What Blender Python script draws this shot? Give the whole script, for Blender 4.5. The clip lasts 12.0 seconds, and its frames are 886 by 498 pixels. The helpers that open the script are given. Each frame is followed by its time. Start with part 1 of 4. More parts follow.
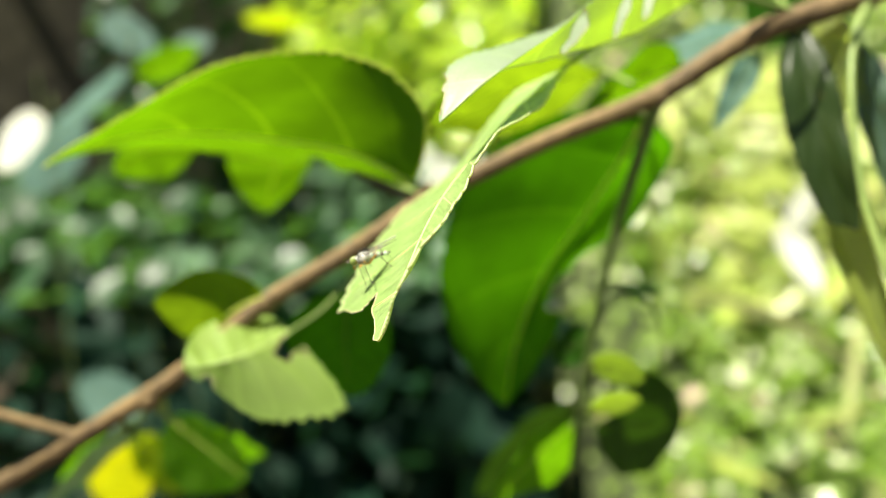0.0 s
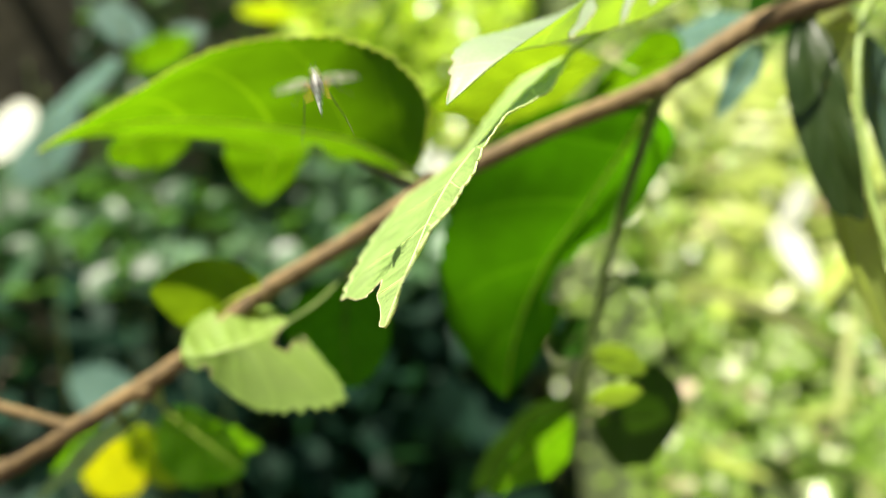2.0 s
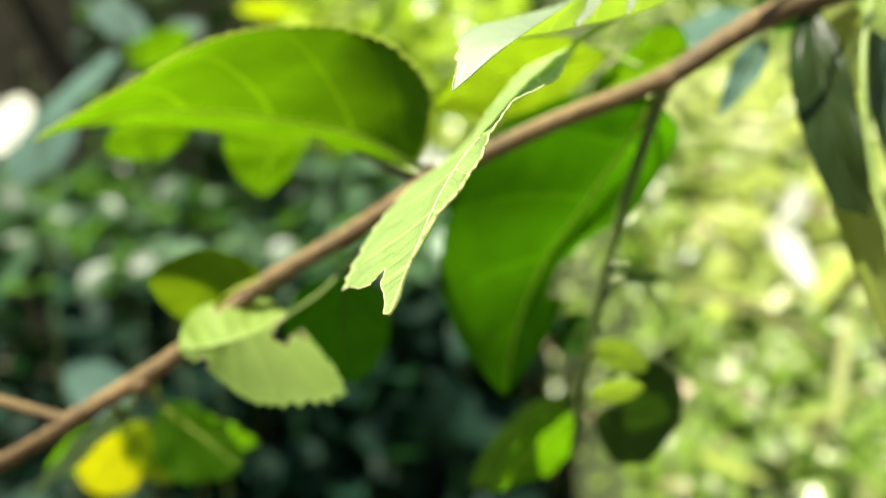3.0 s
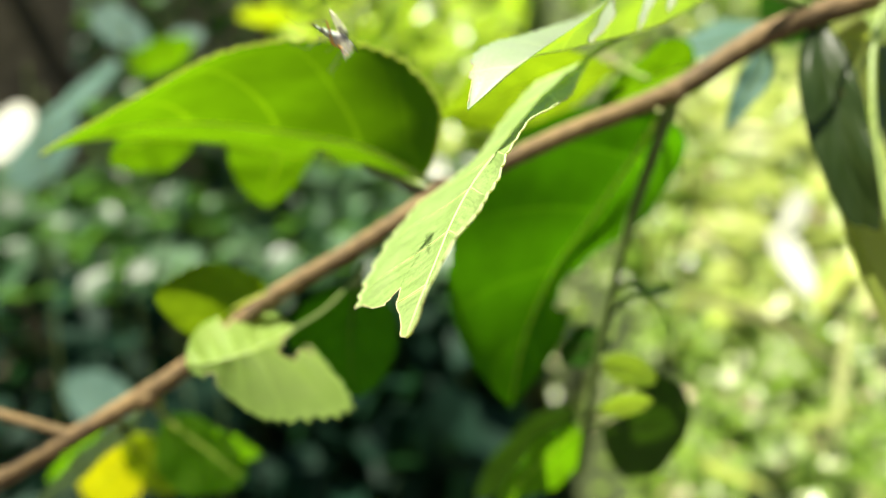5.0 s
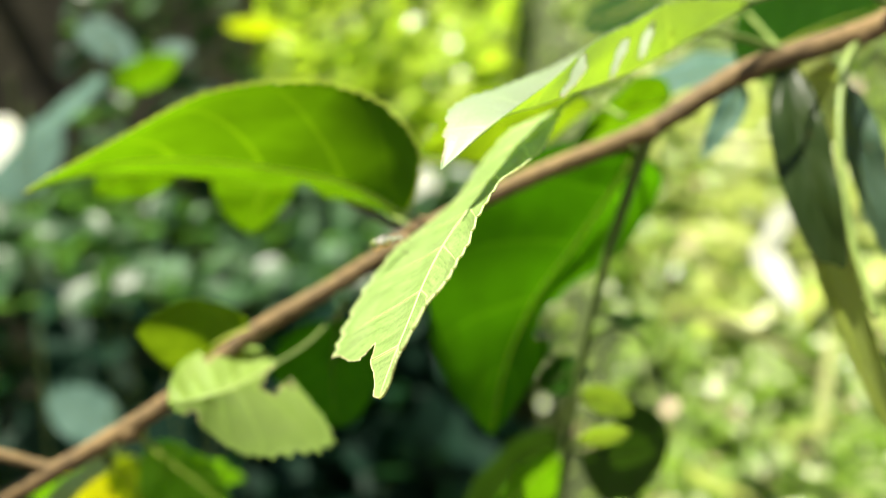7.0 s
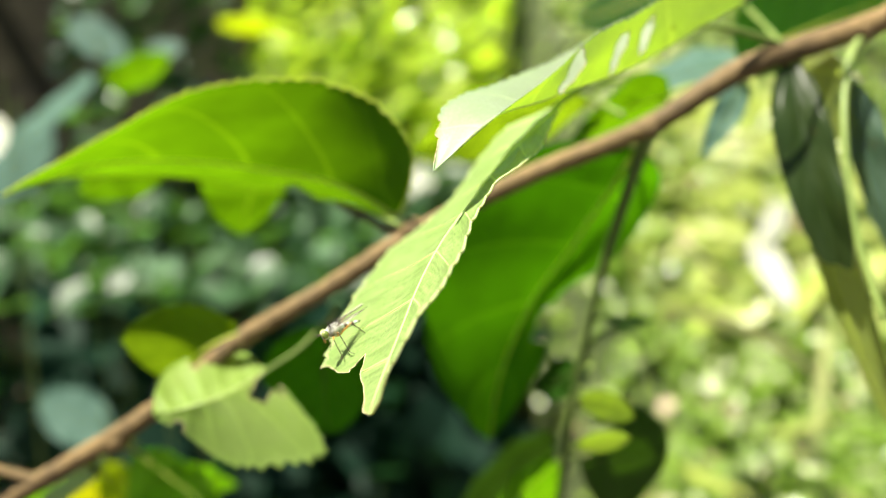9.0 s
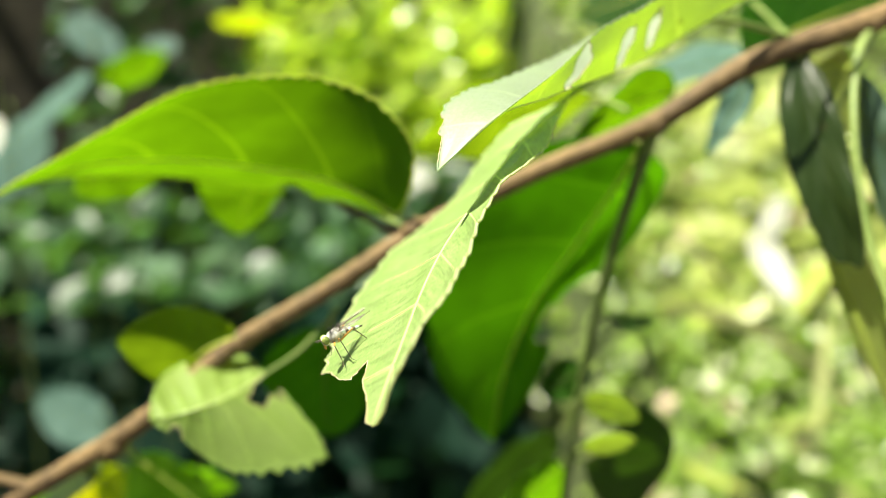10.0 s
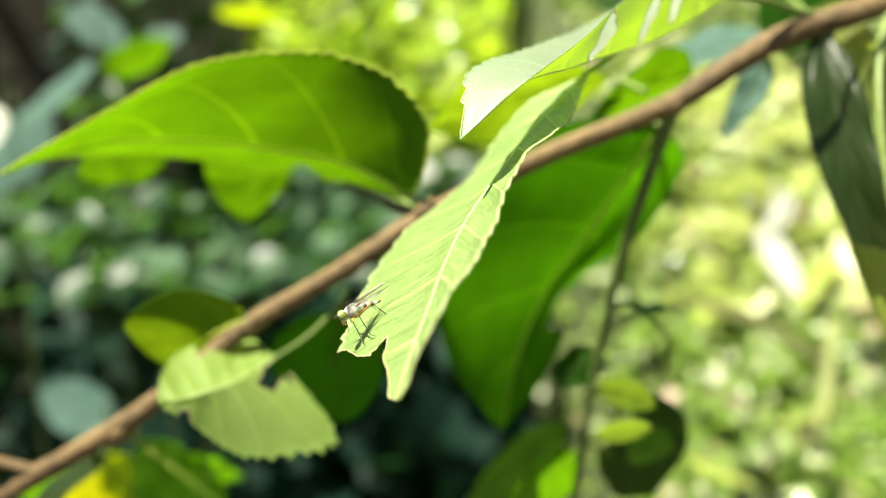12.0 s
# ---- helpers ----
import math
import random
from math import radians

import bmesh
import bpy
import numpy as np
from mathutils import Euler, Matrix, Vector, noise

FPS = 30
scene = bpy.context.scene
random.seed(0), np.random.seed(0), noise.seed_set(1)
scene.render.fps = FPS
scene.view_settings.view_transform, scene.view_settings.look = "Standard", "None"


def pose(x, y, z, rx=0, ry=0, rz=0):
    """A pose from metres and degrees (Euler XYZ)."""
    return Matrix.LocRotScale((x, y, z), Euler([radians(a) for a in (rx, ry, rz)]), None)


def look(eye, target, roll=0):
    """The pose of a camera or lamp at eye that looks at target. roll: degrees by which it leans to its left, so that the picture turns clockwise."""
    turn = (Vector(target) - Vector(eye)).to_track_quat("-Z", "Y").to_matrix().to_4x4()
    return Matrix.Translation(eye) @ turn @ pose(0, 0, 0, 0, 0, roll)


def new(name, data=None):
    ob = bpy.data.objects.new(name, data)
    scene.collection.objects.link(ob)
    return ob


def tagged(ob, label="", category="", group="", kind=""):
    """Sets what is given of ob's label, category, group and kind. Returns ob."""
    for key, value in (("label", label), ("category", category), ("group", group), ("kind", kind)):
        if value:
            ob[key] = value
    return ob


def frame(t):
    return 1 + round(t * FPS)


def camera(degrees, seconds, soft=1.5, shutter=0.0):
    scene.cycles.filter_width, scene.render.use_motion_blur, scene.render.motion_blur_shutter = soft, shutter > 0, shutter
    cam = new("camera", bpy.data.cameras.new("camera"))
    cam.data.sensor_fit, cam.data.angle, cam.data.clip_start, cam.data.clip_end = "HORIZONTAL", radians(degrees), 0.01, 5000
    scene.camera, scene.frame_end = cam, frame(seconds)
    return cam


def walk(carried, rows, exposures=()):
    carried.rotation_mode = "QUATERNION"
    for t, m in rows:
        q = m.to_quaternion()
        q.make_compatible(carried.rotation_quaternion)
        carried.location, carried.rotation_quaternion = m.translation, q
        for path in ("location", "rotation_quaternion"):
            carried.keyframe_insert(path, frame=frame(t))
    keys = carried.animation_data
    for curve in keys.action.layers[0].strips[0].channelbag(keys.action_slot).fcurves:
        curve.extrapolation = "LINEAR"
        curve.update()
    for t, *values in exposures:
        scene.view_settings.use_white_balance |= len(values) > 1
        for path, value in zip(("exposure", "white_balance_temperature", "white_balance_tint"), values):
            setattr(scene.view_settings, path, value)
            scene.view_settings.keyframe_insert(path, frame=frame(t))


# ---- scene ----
cam = camera(68, 12.0, soft=0.8, shutter=0.4)
cam.data.dof.use_dof = True
cam.data.dof.focus_distance = 0.081
cam.data.dof.aperture_fstop = 8.8
PATH = [
    (0, look((0.00000, -0.08000, 1.00000), (0.00000, 0.01781, 0.97921), 0.000)),
    (0.5, look((-0.00050, -0.07978, 1.00018), (-0.00060, 0.01798, 0.97917), -0.164)),
    (1, look((-0.00057, -0.07915, 0.99983), (-0.00034, 0.01859, 0.97868), 0.005)),
    (1.5, look((-0.00102, -0.07904, 0.99901), (-0.00061, 0.01869, 0.97783), 0.100)),
    (2, look((-0.00170, -0.07842, 0.99848), (-0.00074, 0.01921, 0.97688), 0.358)),
    (2.5, look((-0.00219, -0.07820, 0.99727), (-0.00103, 0.01942, 0.97564), 0.555)),
    (3, look((-0.00273, -0.07745, 0.99655), (-0.00125, 0.02021, 0.97507), 0.865)),
    (5, look((-0.00492, -0.07638, 0.99819), (-0.00321, 0.02145, 0.97752), 0.853)),
    (5.5, look((-0.00566, -0.07691, 0.99898), (-0.00404, 0.02095, 0.97850), 0.882)),
    (6, look((-0.00596, -0.07692, 0.99980), (-0.00431, 0.02096, 0.97938), 0.813)),
    (6.4, look((-0.00617, -0.07692, 1.00042), (-0.00452, 0.02097, 0.98004), 0.761)),
    (6.5, look((-0.00319, -0.07788, 1.00511), (0.00006, 0.02008, 0.98525), 0.984)),
    (7, look((-0.00298, -0.07757, 1.00532), (0.00035, 0.02040, 0.98555), 1.039)),
    (9, look((-0.00255, -0.07302, 1.00533), (0.00146, 0.02487, 0.98529), 0.808)),
    (9.5, look((-0.00293, -0.07133, 1.00520), (0.00127, 0.02651, 0.98496), 0.735)),
    (10, look((-0.00315, -0.06998, 1.00543), (0.00108, 0.02779, 0.98490), 0.526)),
    (10.5, look((-0.00380, -0.06923, 1.00493), (0.00028, 0.02849, 0.98408), 0.492)),
    (11, look((-0.00467, -0.06881, 1.00370), (-0.00053, 0.02887, 0.98272), 0.717)),
    (11.5, look((-0.00523, -0.06852, 1.00292), (-0.00131, 0.02915, 0.98181), 0.675)),
    (12, look((-0.00550, -0.06763, 1.00207), (-0.00156, 0.03001, 0.98084), 0.695)),
]
walk(cam, PATH, exposures=[(0.0, 1.57), (12.0, 1.57)])

# ---- daylight ----
SUN_WAY = Vector((-0.38, -0.15, 0.91)).normalized()  # towards the sun
world = bpy.data.worlds.new("sky")
scene.world = world
world.use_nodes = True
sky = world.node_tree.nodes.new("ShaderNodeTexSky")
sky.sky_type = "NISHITA"
sky.sun_disc = False
sky.sun_elevation = math.asin(SUN_WAY.z)
sky.sun_rotation = math.atan2(SUN_WAY.x, SUN_WAY.y)
background = world.node_tree.nodes["Background"]
background.inputs["Strength"].default_value = 0.036
world.node_tree.links.new(sky.outputs["Color"], background.inputs["Color"])
sun = new("sun", bpy.data.lights.new("sun", "SUN"))
sun.data.energy = 5.0
sun.data.angle = radians(0.6)
sun.data.color = (1.0, 0.93, 0.78)
sun.matrix_world = look(SUN_WAY * 6, (0, 0, 0))


# ---- materials ----
def nodes_of(name):
    m = bpy.data.materials.new(name)
    m.use_nodes = True
    m.node_tree.nodes.clear()
    return m, m.node_tree.nodes, m.node_tree.links


def node(ns, kind, **values):
    n = ns.new(kind)
    for key, value in values.items():
        n.inputs[key.replace("_", " ")].default_value = value
    return n


def ramp(ns, stops):
    r = ns.new("ShaderNodeValToRGB")
    while len(r.color_ramp.elements) < len(stops):
        r.color_ramp.elements.new(0.5)
    for e, (p, c) in zip(r.color_ramp.elements, stops):
        e.position, e.color = p, (*c, 1)
    return r


def mixed(ns, ln, fac, a, b):
    """A colour mix; a and b are sockets or colours."""
    m = ns.new("ShaderNodeMix")
    m.data_type = "RGBA"
    for socket, value in ((m.inputs[0], fac), (m.inputs[6], a), (m.inputs[7], b)):
        if isinstance(value, bpy.types.NodeSocket):
            ln.new(value, socket)
        elif isinstance(value, float):
            socket.default_value = value
        else:
            socket.default_value = (*value, 1)
    return m.outputs[2]


def leaf_material(name, top, under, through_colour, share=0.45, rough=0.42, spots=0.25, relief=0.5, cells=9.0, rib_tone=0.6, gloss=0.4, coat=0.0, streak=0.12):
    """A living leaf: a waxy face with fine vein cells, and light that comes through it."""
    m, ns, ln = nodes_of(name)
    uv = ns.new("ShaderNodeUVMap")
    uv.uv_map = "blade"
    cell = node(ns, "ShaderNodeTexVoronoi", Scale=cells)
    cell.feature = "DISTANCE_TO_EDGE"
    fine = node(ns, "ShaderNodeTexNoise", Scale=15.0, Detail=6.0, Roughness=0.65)
    broad = node(ns, "ShaderNodeTexNoise", Scale=1.3, Detail=3.0)
    for n in (cell, fine, broad):
        ln.new(uv.outputs["UV"], n.inputs["Vector"])
    lines = ramp(ns, [(0.0, (0.85, 0.85, 0.85)), (0.07, (0.0, 0.0, 0.0))])
    ln.new(cell.outputs["Distance"], lines.inputs["Fac"])
    patch = ramp(ns, [(0.35, (0, 0, 0)), (0.7, (1, 1, 1))])
    ln.new(broad.outputs["Fac"], patch.inputs["Fac"])
    colour = mixed(ns, ln, patch.outputs["Color"], top, under)
    speck = ramp(ns, [(0.42, (1 - spots, 1 - spots, 1 - spots)), (0.62, (1, 1, 1))])
    ln.new(fine.outputs["Fac"], speck.inputs["Fac"])
    mul = ns.new("ShaderNodeMix")
    mul.data_type, mul.blend_type = "RGBA", "MULTIPLY"
    mul.inputs[0].default_value = 1.0
    ln.new(colour, mul.inputs[6])
    ln.new(speck.outputs["Color"], mul.inputs[7])
    paler = tuple(min(1.0, c * 1.7 + 0.03) for c in top)
    ribs = ns.new("ShaderNodeUVMap")
    ribs.uv_map = "ribs"
    apart = ns.new("ShaderNodeSeparateXYZ")
    ln.new(ribs.outputs["UV"], apart.inputs[0])

    def maths(kind, a, b):
        n = ns.new("ShaderNodeMath")
        n.operation = kind
        for socket, value in zip(n.inputs, (a, b)):
            if isinstance(value, float):
                socket.default_value = value
            else:
                ln.new(value, socket)
        return n.outputs[0]

    # fine lines that run with the side ribs
    run = ns.new("ShaderNodeMapping")
    run.inputs["Scale"].default_value = (14.0, 2.2, 1.0)
    ln.new(ribs.outputs["UV"], run.inputs["Vector"])
    grain = node(ns, "ShaderNodeTexNoise", Scale=1.0, Detail=4.0, Roughness=0.7)
    ln.new(run.outputs[0], grain.inputs["Vector"])
    lined = ramp(ns, [(0.38, (1 - streak, 1 - streak, 1 - streak)), (0.60, (1, 1, 1))])
    ln.new(grain.outputs["Fac"], lined.inputs["Fac"])
    furrow = ns.new("ShaderNodeMix")
    furrow.data_type, furrow.blend_type = "RGBA", "MULTIPLY"
    furrow.inputs[0].default_value = 1.0
    ln.new(mul.outputs[2], furrow.inputs[6])
    ln.new(lined.outputs["Color"], furrow.inputs[7])
    off = maths("PINGPONG", apart.outputs["X"], 0.5)
    wide = maths("SUBTRACT", 0.045, maths("MULTIPLY", apart.outputs["Y"], 0.035))
    side_rib = maths("MAXIMUM", maths("SUBTRACT", 1.0, maths("DIVIDE", off, wide)), 0.0)
    main_rib = maths("MAXIMUM", maths("SUBTRACT", 1.0, maths("DIVIDE", apart.outputs["Y"], 0.036)), 0.0)
    rib_mask = maths("MINIMUM", maths("MULTIPLY", maths("ADD", side_rib, main_rib), 1.6), 1.0)
    net = maths("MULTIPLY", lines.outputs["Color"], 0.22)
    half = ns.new("ShaderNodeMath")
    half.operation = "MULTIPLY"
    half.inputs[1].default_value = rib_tone
    ln.new(maths("MAXIMUM", rib_mask, net), half.inputs[0])
    face = mixed(ns, ln, half.outputs[0], furrow.outputs[2], paler)
    blot = node(ns, "ShaderNodeTexNoise", Scale=0.9, Detail=6.0, Roughness=0.7)
    ln.new(uv.outputs["UV"], blot.inputs["Vector"])
    stain = ramp(ns, [(0.66, (0, 0, 0)), (0.72, (0.8, 0.8, 0.8))])
    ln.new(blot.outputs["Fac"], stain.inputs["Fac"])
    face = mixed(ns, ln, stain.outputs["Color"], face, (0.09, 0.06, 0.02))
    bump = node(ns, "ShaderNodeBump", Strength=relief, Distance=0.0003)
    ln.new(cell.outputs["Distance"], bump.inputs["Height"])
    skin = node(ns, "ShaderNodeBsdfPrincipled", Roughness=rough)
    skin.inputs["Specular IOR Level"].default_value = gloss
    skin.inputs["Coat Weight"].default_value = coat
    skin.inputs["Coat Roughness"].default_value = rough
    ln.new(face, skin.inputs["Base Color"])
    ln.new(bump.outputs["Normal"], skin.inputs["Normal"])
    glow = ns.new("ShaderNodeBsdfTranslucent")
    tint = mixed(ns, ln, patch.outputs["Color"], through_colour, tuple(c * 0.78 for c in through_colour))
    tint2 = mixed(ns, ln, half.outputs[0], tint, tuple(min(1, c * 2.0 + 0.05 * (k == 0)) for k, c in enumerate(through_colour)))
    tint3 = mixed(ns, ln, stain.outputs["Color"], tint2, tuple(c * 0.35 for c in through_colour))
    ln.new(tint3, glow.inputs["Color"])
    both = ns.new("ShaderNodeMixShader")
    both.inputs[0].default_value = share
    ln.new(skin.outputs[0], both.inputs[1])
    ln.new(glow.outputs[0], both.inputs[2])
    out = ns.new("ShaderNodeOutputMaterial")
    ln.new(both.outputs[0], out.inputs["Surface"])
    return m


def many_leaves_material(name, dark, mid, light, through_colour, share=0.4, rough=0.35, gloss=0.5):
    """Leaves by the thousand: each takes its own tone."""
    m, ns, ln = nodes_of(name)
    geo = ns.new("ShaderNodeNewGeometry")
    between = tuple(0.7 * a + 0.3 * b for a, b in zip(mid, light))
    tone = ramp(ns, [(0.0, dark), (0.5, mid), (0.80, between), (0.90, light)])
    ln.new(geo.outputs["Random Per Island"], tone.inputs["Fac"])
    grain = node(ns, "ShaderNodeTexNoise", Scale=120.0, Detail=3.0)
    tc = ns.new("ShaderNodeTexCoord")
    ln.new(tc.outputs["Object"], grain.inputs["Vector"])
    face = mixed(ns, ln, grain.outputs["Fac"], tone.outputs["Color"], tuple(c * 0.7 for c in mid))
    skin = node(ns, "ShaderNodeBsdfPrincipled", Roughness=rough)
    skin.inputs["Specular IOR Level"].default_value = gloss
    ln.new(face, skin.inputs["Base Color"])
    glow = ns.new("ShaderNodeBsdfTranslucent")
    glow.inputs["Color"].default_value = (*through_colour, 1)
    both = ns.new("ShaderNodeMixShader")
    both.inputs[0].default_value = share
    ln.new(skin.outputs[0], both.inputs[1])
    ln.new(glow.outputs[0], both.inputs[2])
    out = ns.new("ShaderNodeOutputMaterial")
    ln.new(both.outputs[0], out.inputs["Surface"])
    return m


def solid_material(name, a, b, rough=0.6, scale=200.0, relief=0.3, distance=0.0003, metal=0.0, stretch=(1, 1, 1)):
    """A grained surface between two colours."""
    m, ns, ln = nodes_of(name)
    tc = ns.new("ShaderNodeTexCoord")
    mp = ns.new("ShaderNodeMapping")
    mp.inputs["Scale"].default_value = stretch
    ln.new(tc.outputs["Object"], mp.inputs["Vector"])
    fine = node(ns, "ShaderNodeTexNoise", Scale=scale, Detail=6.0, Roughness=0.6)
    broad = node(ns, "ShaderNodeTexNoise", Scale=scale / 7, Detail=3.0)
    ln.new(mp.outputs[0], fine.inputs["Vector"])
    ln.new(mp.outputs[0], broad.inputs["Vector"])
    add = ns.new("ShaderNodeMath")
    add.operation = "ADD"
    ln.new(fine.outputs["Fac"], add.inputs[0])
    ln.new(broad.outputs["Fac"], add.inputs[1])
    tone = ramp(ns, [(0.38, (0, 0, 0)), (0.62, (1, 1, 1))])
    half = ns.new("ShaderNodeMath")
    half.operation = "MULTIPLY"
    half.inputs[1].default_value = 0.5
    ln.new(add.outputs[0], half.inputs[0])
    ln.new(half.outputs[0], tone.inputs["Fac"])
    face = mixed(ns, ln, tone.outputs["Color"], a, b)
    bump = node(ns, "ShaderNodeBump", Strength=relief, Distance=distance)
    ln.new(fine.outputs["Fac"], bump.inputs["Height"])
    skin = node(ns, "ShaderNodeBsdfPrincipled", Roughness=rough, Metallic=metal)
    ln.new(face, skin.inputs["Base Color"])
    ln.new(bump.outputs["Normal"], skin.inputs["Normal"])
    out = ns.new("ShaderNodeOutputMaterial")
    ln.new(skin.outputs[0], out.inputs["Surface"])
    return m


LEAF = leaf_material("leaf green", (0.03, 0.09, 0.005), (0.04, 0.115, 0.007), (0.105, 0.245, 0.001), share=0.70, rough=0.55, gloss=0.15, rib_tone=0.5)
LEAF_DEEP = leaf_material("leaf deep green", (0.015, 0.07, 0.003), (0.02, 0.085, 0.004), (0.085, 0.29, 0.001), share=0.72, rib_tone=0.45, rough=0.55, gloss=0.15)
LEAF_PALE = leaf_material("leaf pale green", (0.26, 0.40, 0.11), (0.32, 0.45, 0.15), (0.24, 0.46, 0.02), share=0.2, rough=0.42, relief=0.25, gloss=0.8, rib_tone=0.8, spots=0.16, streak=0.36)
# whitish base stands in for the sun's sheen on a green leaf
LEAF_SHEEN_TONE = leaf_material("green leaf with sheen in colour", (0.42, 0.52, 0.32), (0.46, 0.56, 0.36), (0.36, 0.60, 0.003), share=0.48, rough=0.46, gloss=1.0, relief=0.2, coat=1.0, rib_tone=0.3)
LEAF_LIME = leaf_material("leaf lime green", (0.23, 0.36, 0.06), (0.28, 0.40, 0.09), (0.36, 0.56, 0.02), share=0.42, rough=0.45, relief=0.3, gloss=0.8)
LEAF_DARK = leaf_material("leaf dark green", (0.020, 0.078, 0.005), (0.028, 0.095, 0.007), (0.05, 0.13, 0.003), share=0.35, rough=0.5, rib_tone=0.2, gloss=0.15)
LEAF_BLUE = leaf_material("leaf bluish green", (0.06, 0.12, 0.07), (0.09, 0.16, 0.10), (0.06, 0.14, 0.02), share=0.3, rough=0.35, rib_tone=0.3, gloss=0.7)
# near-white base colour takes the place of sun glare
LEAF_GLARE = leaf_material("leaf with glare in colour", (0.74, 0.76, 0.62), (0.78, 0.80, 0.66), (0.55, 0.62, 0.30), share=0.3, rough=0.3, gloss=0.8)
LEAF_YELLOW = leaf_material("leaf yellowing", (0.46, 0.48, 0.01), (0.52, 0.52, 0.01), (0.62, 0.62, 0.003), share=0.65, rib_tone=0.2, relief=0.1)
LEAF_SPRING = leaf_material("leaf yellow-green", (0.16, 0.24, 0.008), (0.20, 0.28, 0.01), (0.50, 0.66, 0.003), share=0.7, rough=0.55, gloss=0.25, rib_tone=0.3)
# dull dark green that carries the shade on the hanging leaf
LEAF_SHADE_TONE = leaf_material("leaf in shade", (0.022, 0.045, 0.010), (0.032, 0.056, 0.012), (0.07, 0.11, 0.003), share=0.3, rough=0.4, rib_tone=0.06, gloss=0.35, relief=0.25)
LEAF_THIN = leaf_material("thin pale leaf", (0.20, 0.26, 0.05), (0.24, 0.30, 0.07), (0.52, 0.56, 0.12), share=0.65, rough=0.5, gloss=0.3, rib_tone=0.3)
LEAF_OLIVE = leaf_material("leaf olive green", (0.07, 0.11, 0.008), (0.09, 0.13, 0.01), (0.19, 0.31, 0.005), share=0.8, rough=0.6, gloss=0.2)
LEAF_LIGHT = leaf_material("leaf light green", (0.07, 0.16, 0.008), (0.09, 0.19, 0.01), (0.17, 0.42, 0.002), share=0.75, rough=0.55, gloss=0.25)
# bluish base imitates sky sheen; the surface itself is dull
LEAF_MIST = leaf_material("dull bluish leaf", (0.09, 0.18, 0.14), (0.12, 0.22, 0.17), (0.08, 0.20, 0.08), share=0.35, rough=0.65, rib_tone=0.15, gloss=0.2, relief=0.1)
LEAF_STRAW = leaf_material("bleached grass", (0.40, 0.44, 0.20), (0.48, 0.50, 0.26), (0.50, 0.54, 0.20), share=0.4, rough=0.5, rib_tone=0.1, relief=0.1)
VEIN = leaf_material("leaf vein", (0.36, 0.46, 0.06), (0.42, 0.50, 0.08), (0.62, 0.80, 0.02), share=0.5, rough=0.5, relief=0.1)
VEIN_DARK = leaf_material("dark leaf vein", (0.06, 0.10, 0.02), (0.08, 0.12, 0.03), (0.12, 0.20, 0.01), share=0.6, rough=0.5, relief=0.1)
VEIN_PALE = leaf_material("pale leaf vein", (0.46, 0.55, 0.26), (0.54, 0.62, 0.32), (0.65, 0.72, 0.15), share=0.4, rough=0.45, relief=0.1)
STALK = solid_material("green stalk", (0.12, 0.19, 0.03), (0.20, 0.27, 0.06), rough=0.5, scale=700)
STALK_DARK = solid_material("dark green stalk", (0.05, 0.085, 0.012), (0.10, 0.15, 0.025), rough=0.6, scale=500)
BARK = solid_material("young bark", (0.07, 0.045, 0.016), (0.21, 0.14, 0.052), rough=0.75, scale=420, relief=0.7, distance=0.0006)
BARK_DARK = solid_material("dark bark", (0.035, 0.027, 0.014), (0.085, 0.065, 0.032), rough=0.7, scale=420, relief=0.6, distance=0.0005)
DAMAGE = solid_material("eaten leaf edge", (0.30, 0.23, 0.10), (0.52, 0.48, 0.26), rough=0.8, scale=900)
SOIL = solid_material("soil", (0.04, 0.028, 0.018), (0.10, 0.07, 0.045), rough=0.95, scale=30, relief=1.0, distance=0.02)
MOSS = solid_material("mossy bank", (0.022, 0.036, 0.008), (0.06, 0.085, 0.018), rough=0.9, scale=60, relief=0.8, distance=0.01)
# near-black, so the wall looks shaded though sun reaches it
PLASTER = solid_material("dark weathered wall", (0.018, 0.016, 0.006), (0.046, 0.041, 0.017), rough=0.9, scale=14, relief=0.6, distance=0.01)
# lightest tone stands for sun glints, darkest for shaded gaps
SUNNY = many_leaves_material("undergrowth with glint tones", (0.012, 0.035, 0.005), (0.21, 0.34, 0.04), (0.95, 0.97, 0.66), (0.44, 0.66, 0.05), rough=0.3, gloss=0.6)
# the pale bluish tone stands for sky reflected on hedge leaves
HEDGE = many_leaves_material("hedge foliage with sheen tones", (0.006, 0.02, 0.006), (0.028, 0.085, 0.026), (0.30, 0.48, 0.29), (0.12, 0.30, 0.03), share=0.35, rough=0.4, gloss=0.5)
# near-black greens carry the shade of the hollow
SHADE_TONE = many_leaves_material("leaves toned for shade", (0.005, 0.018, 0.010), (0.008, 0.032, 0.018), (0.020, 0.070, 0.040), (0.02, 0.08, 0.02), share=0.3, rough=0.6, gloss=0.15)
# bright yellow base colours imitate leaves glowing against the light
GLOW_TONE = many_leaves_material("leaves with glow in colour", (0.07, 0.12, 0.01), (0.32, 0.45, 0.03), (0.82, 0.86, 0.36), (0.56, 0.78, 0.04), share=0.5, rough=0.25)
STRAW = many_leaves_material("pale grass", (0.28, 0.38, 0.05), (0.46, 0.55, 0.12), (0.74, 0.76, 0.38), (0.5, 0.55, 0.12), share=0.35)
DRY = many_leaves_material("dry litter", (0.20, 0.13, 0.08), (0.38, 0.27, 0.18), (0.55, 0.42, 0.32), (0.35, 0.25, 0.12), share=0.2, rough=0.7)
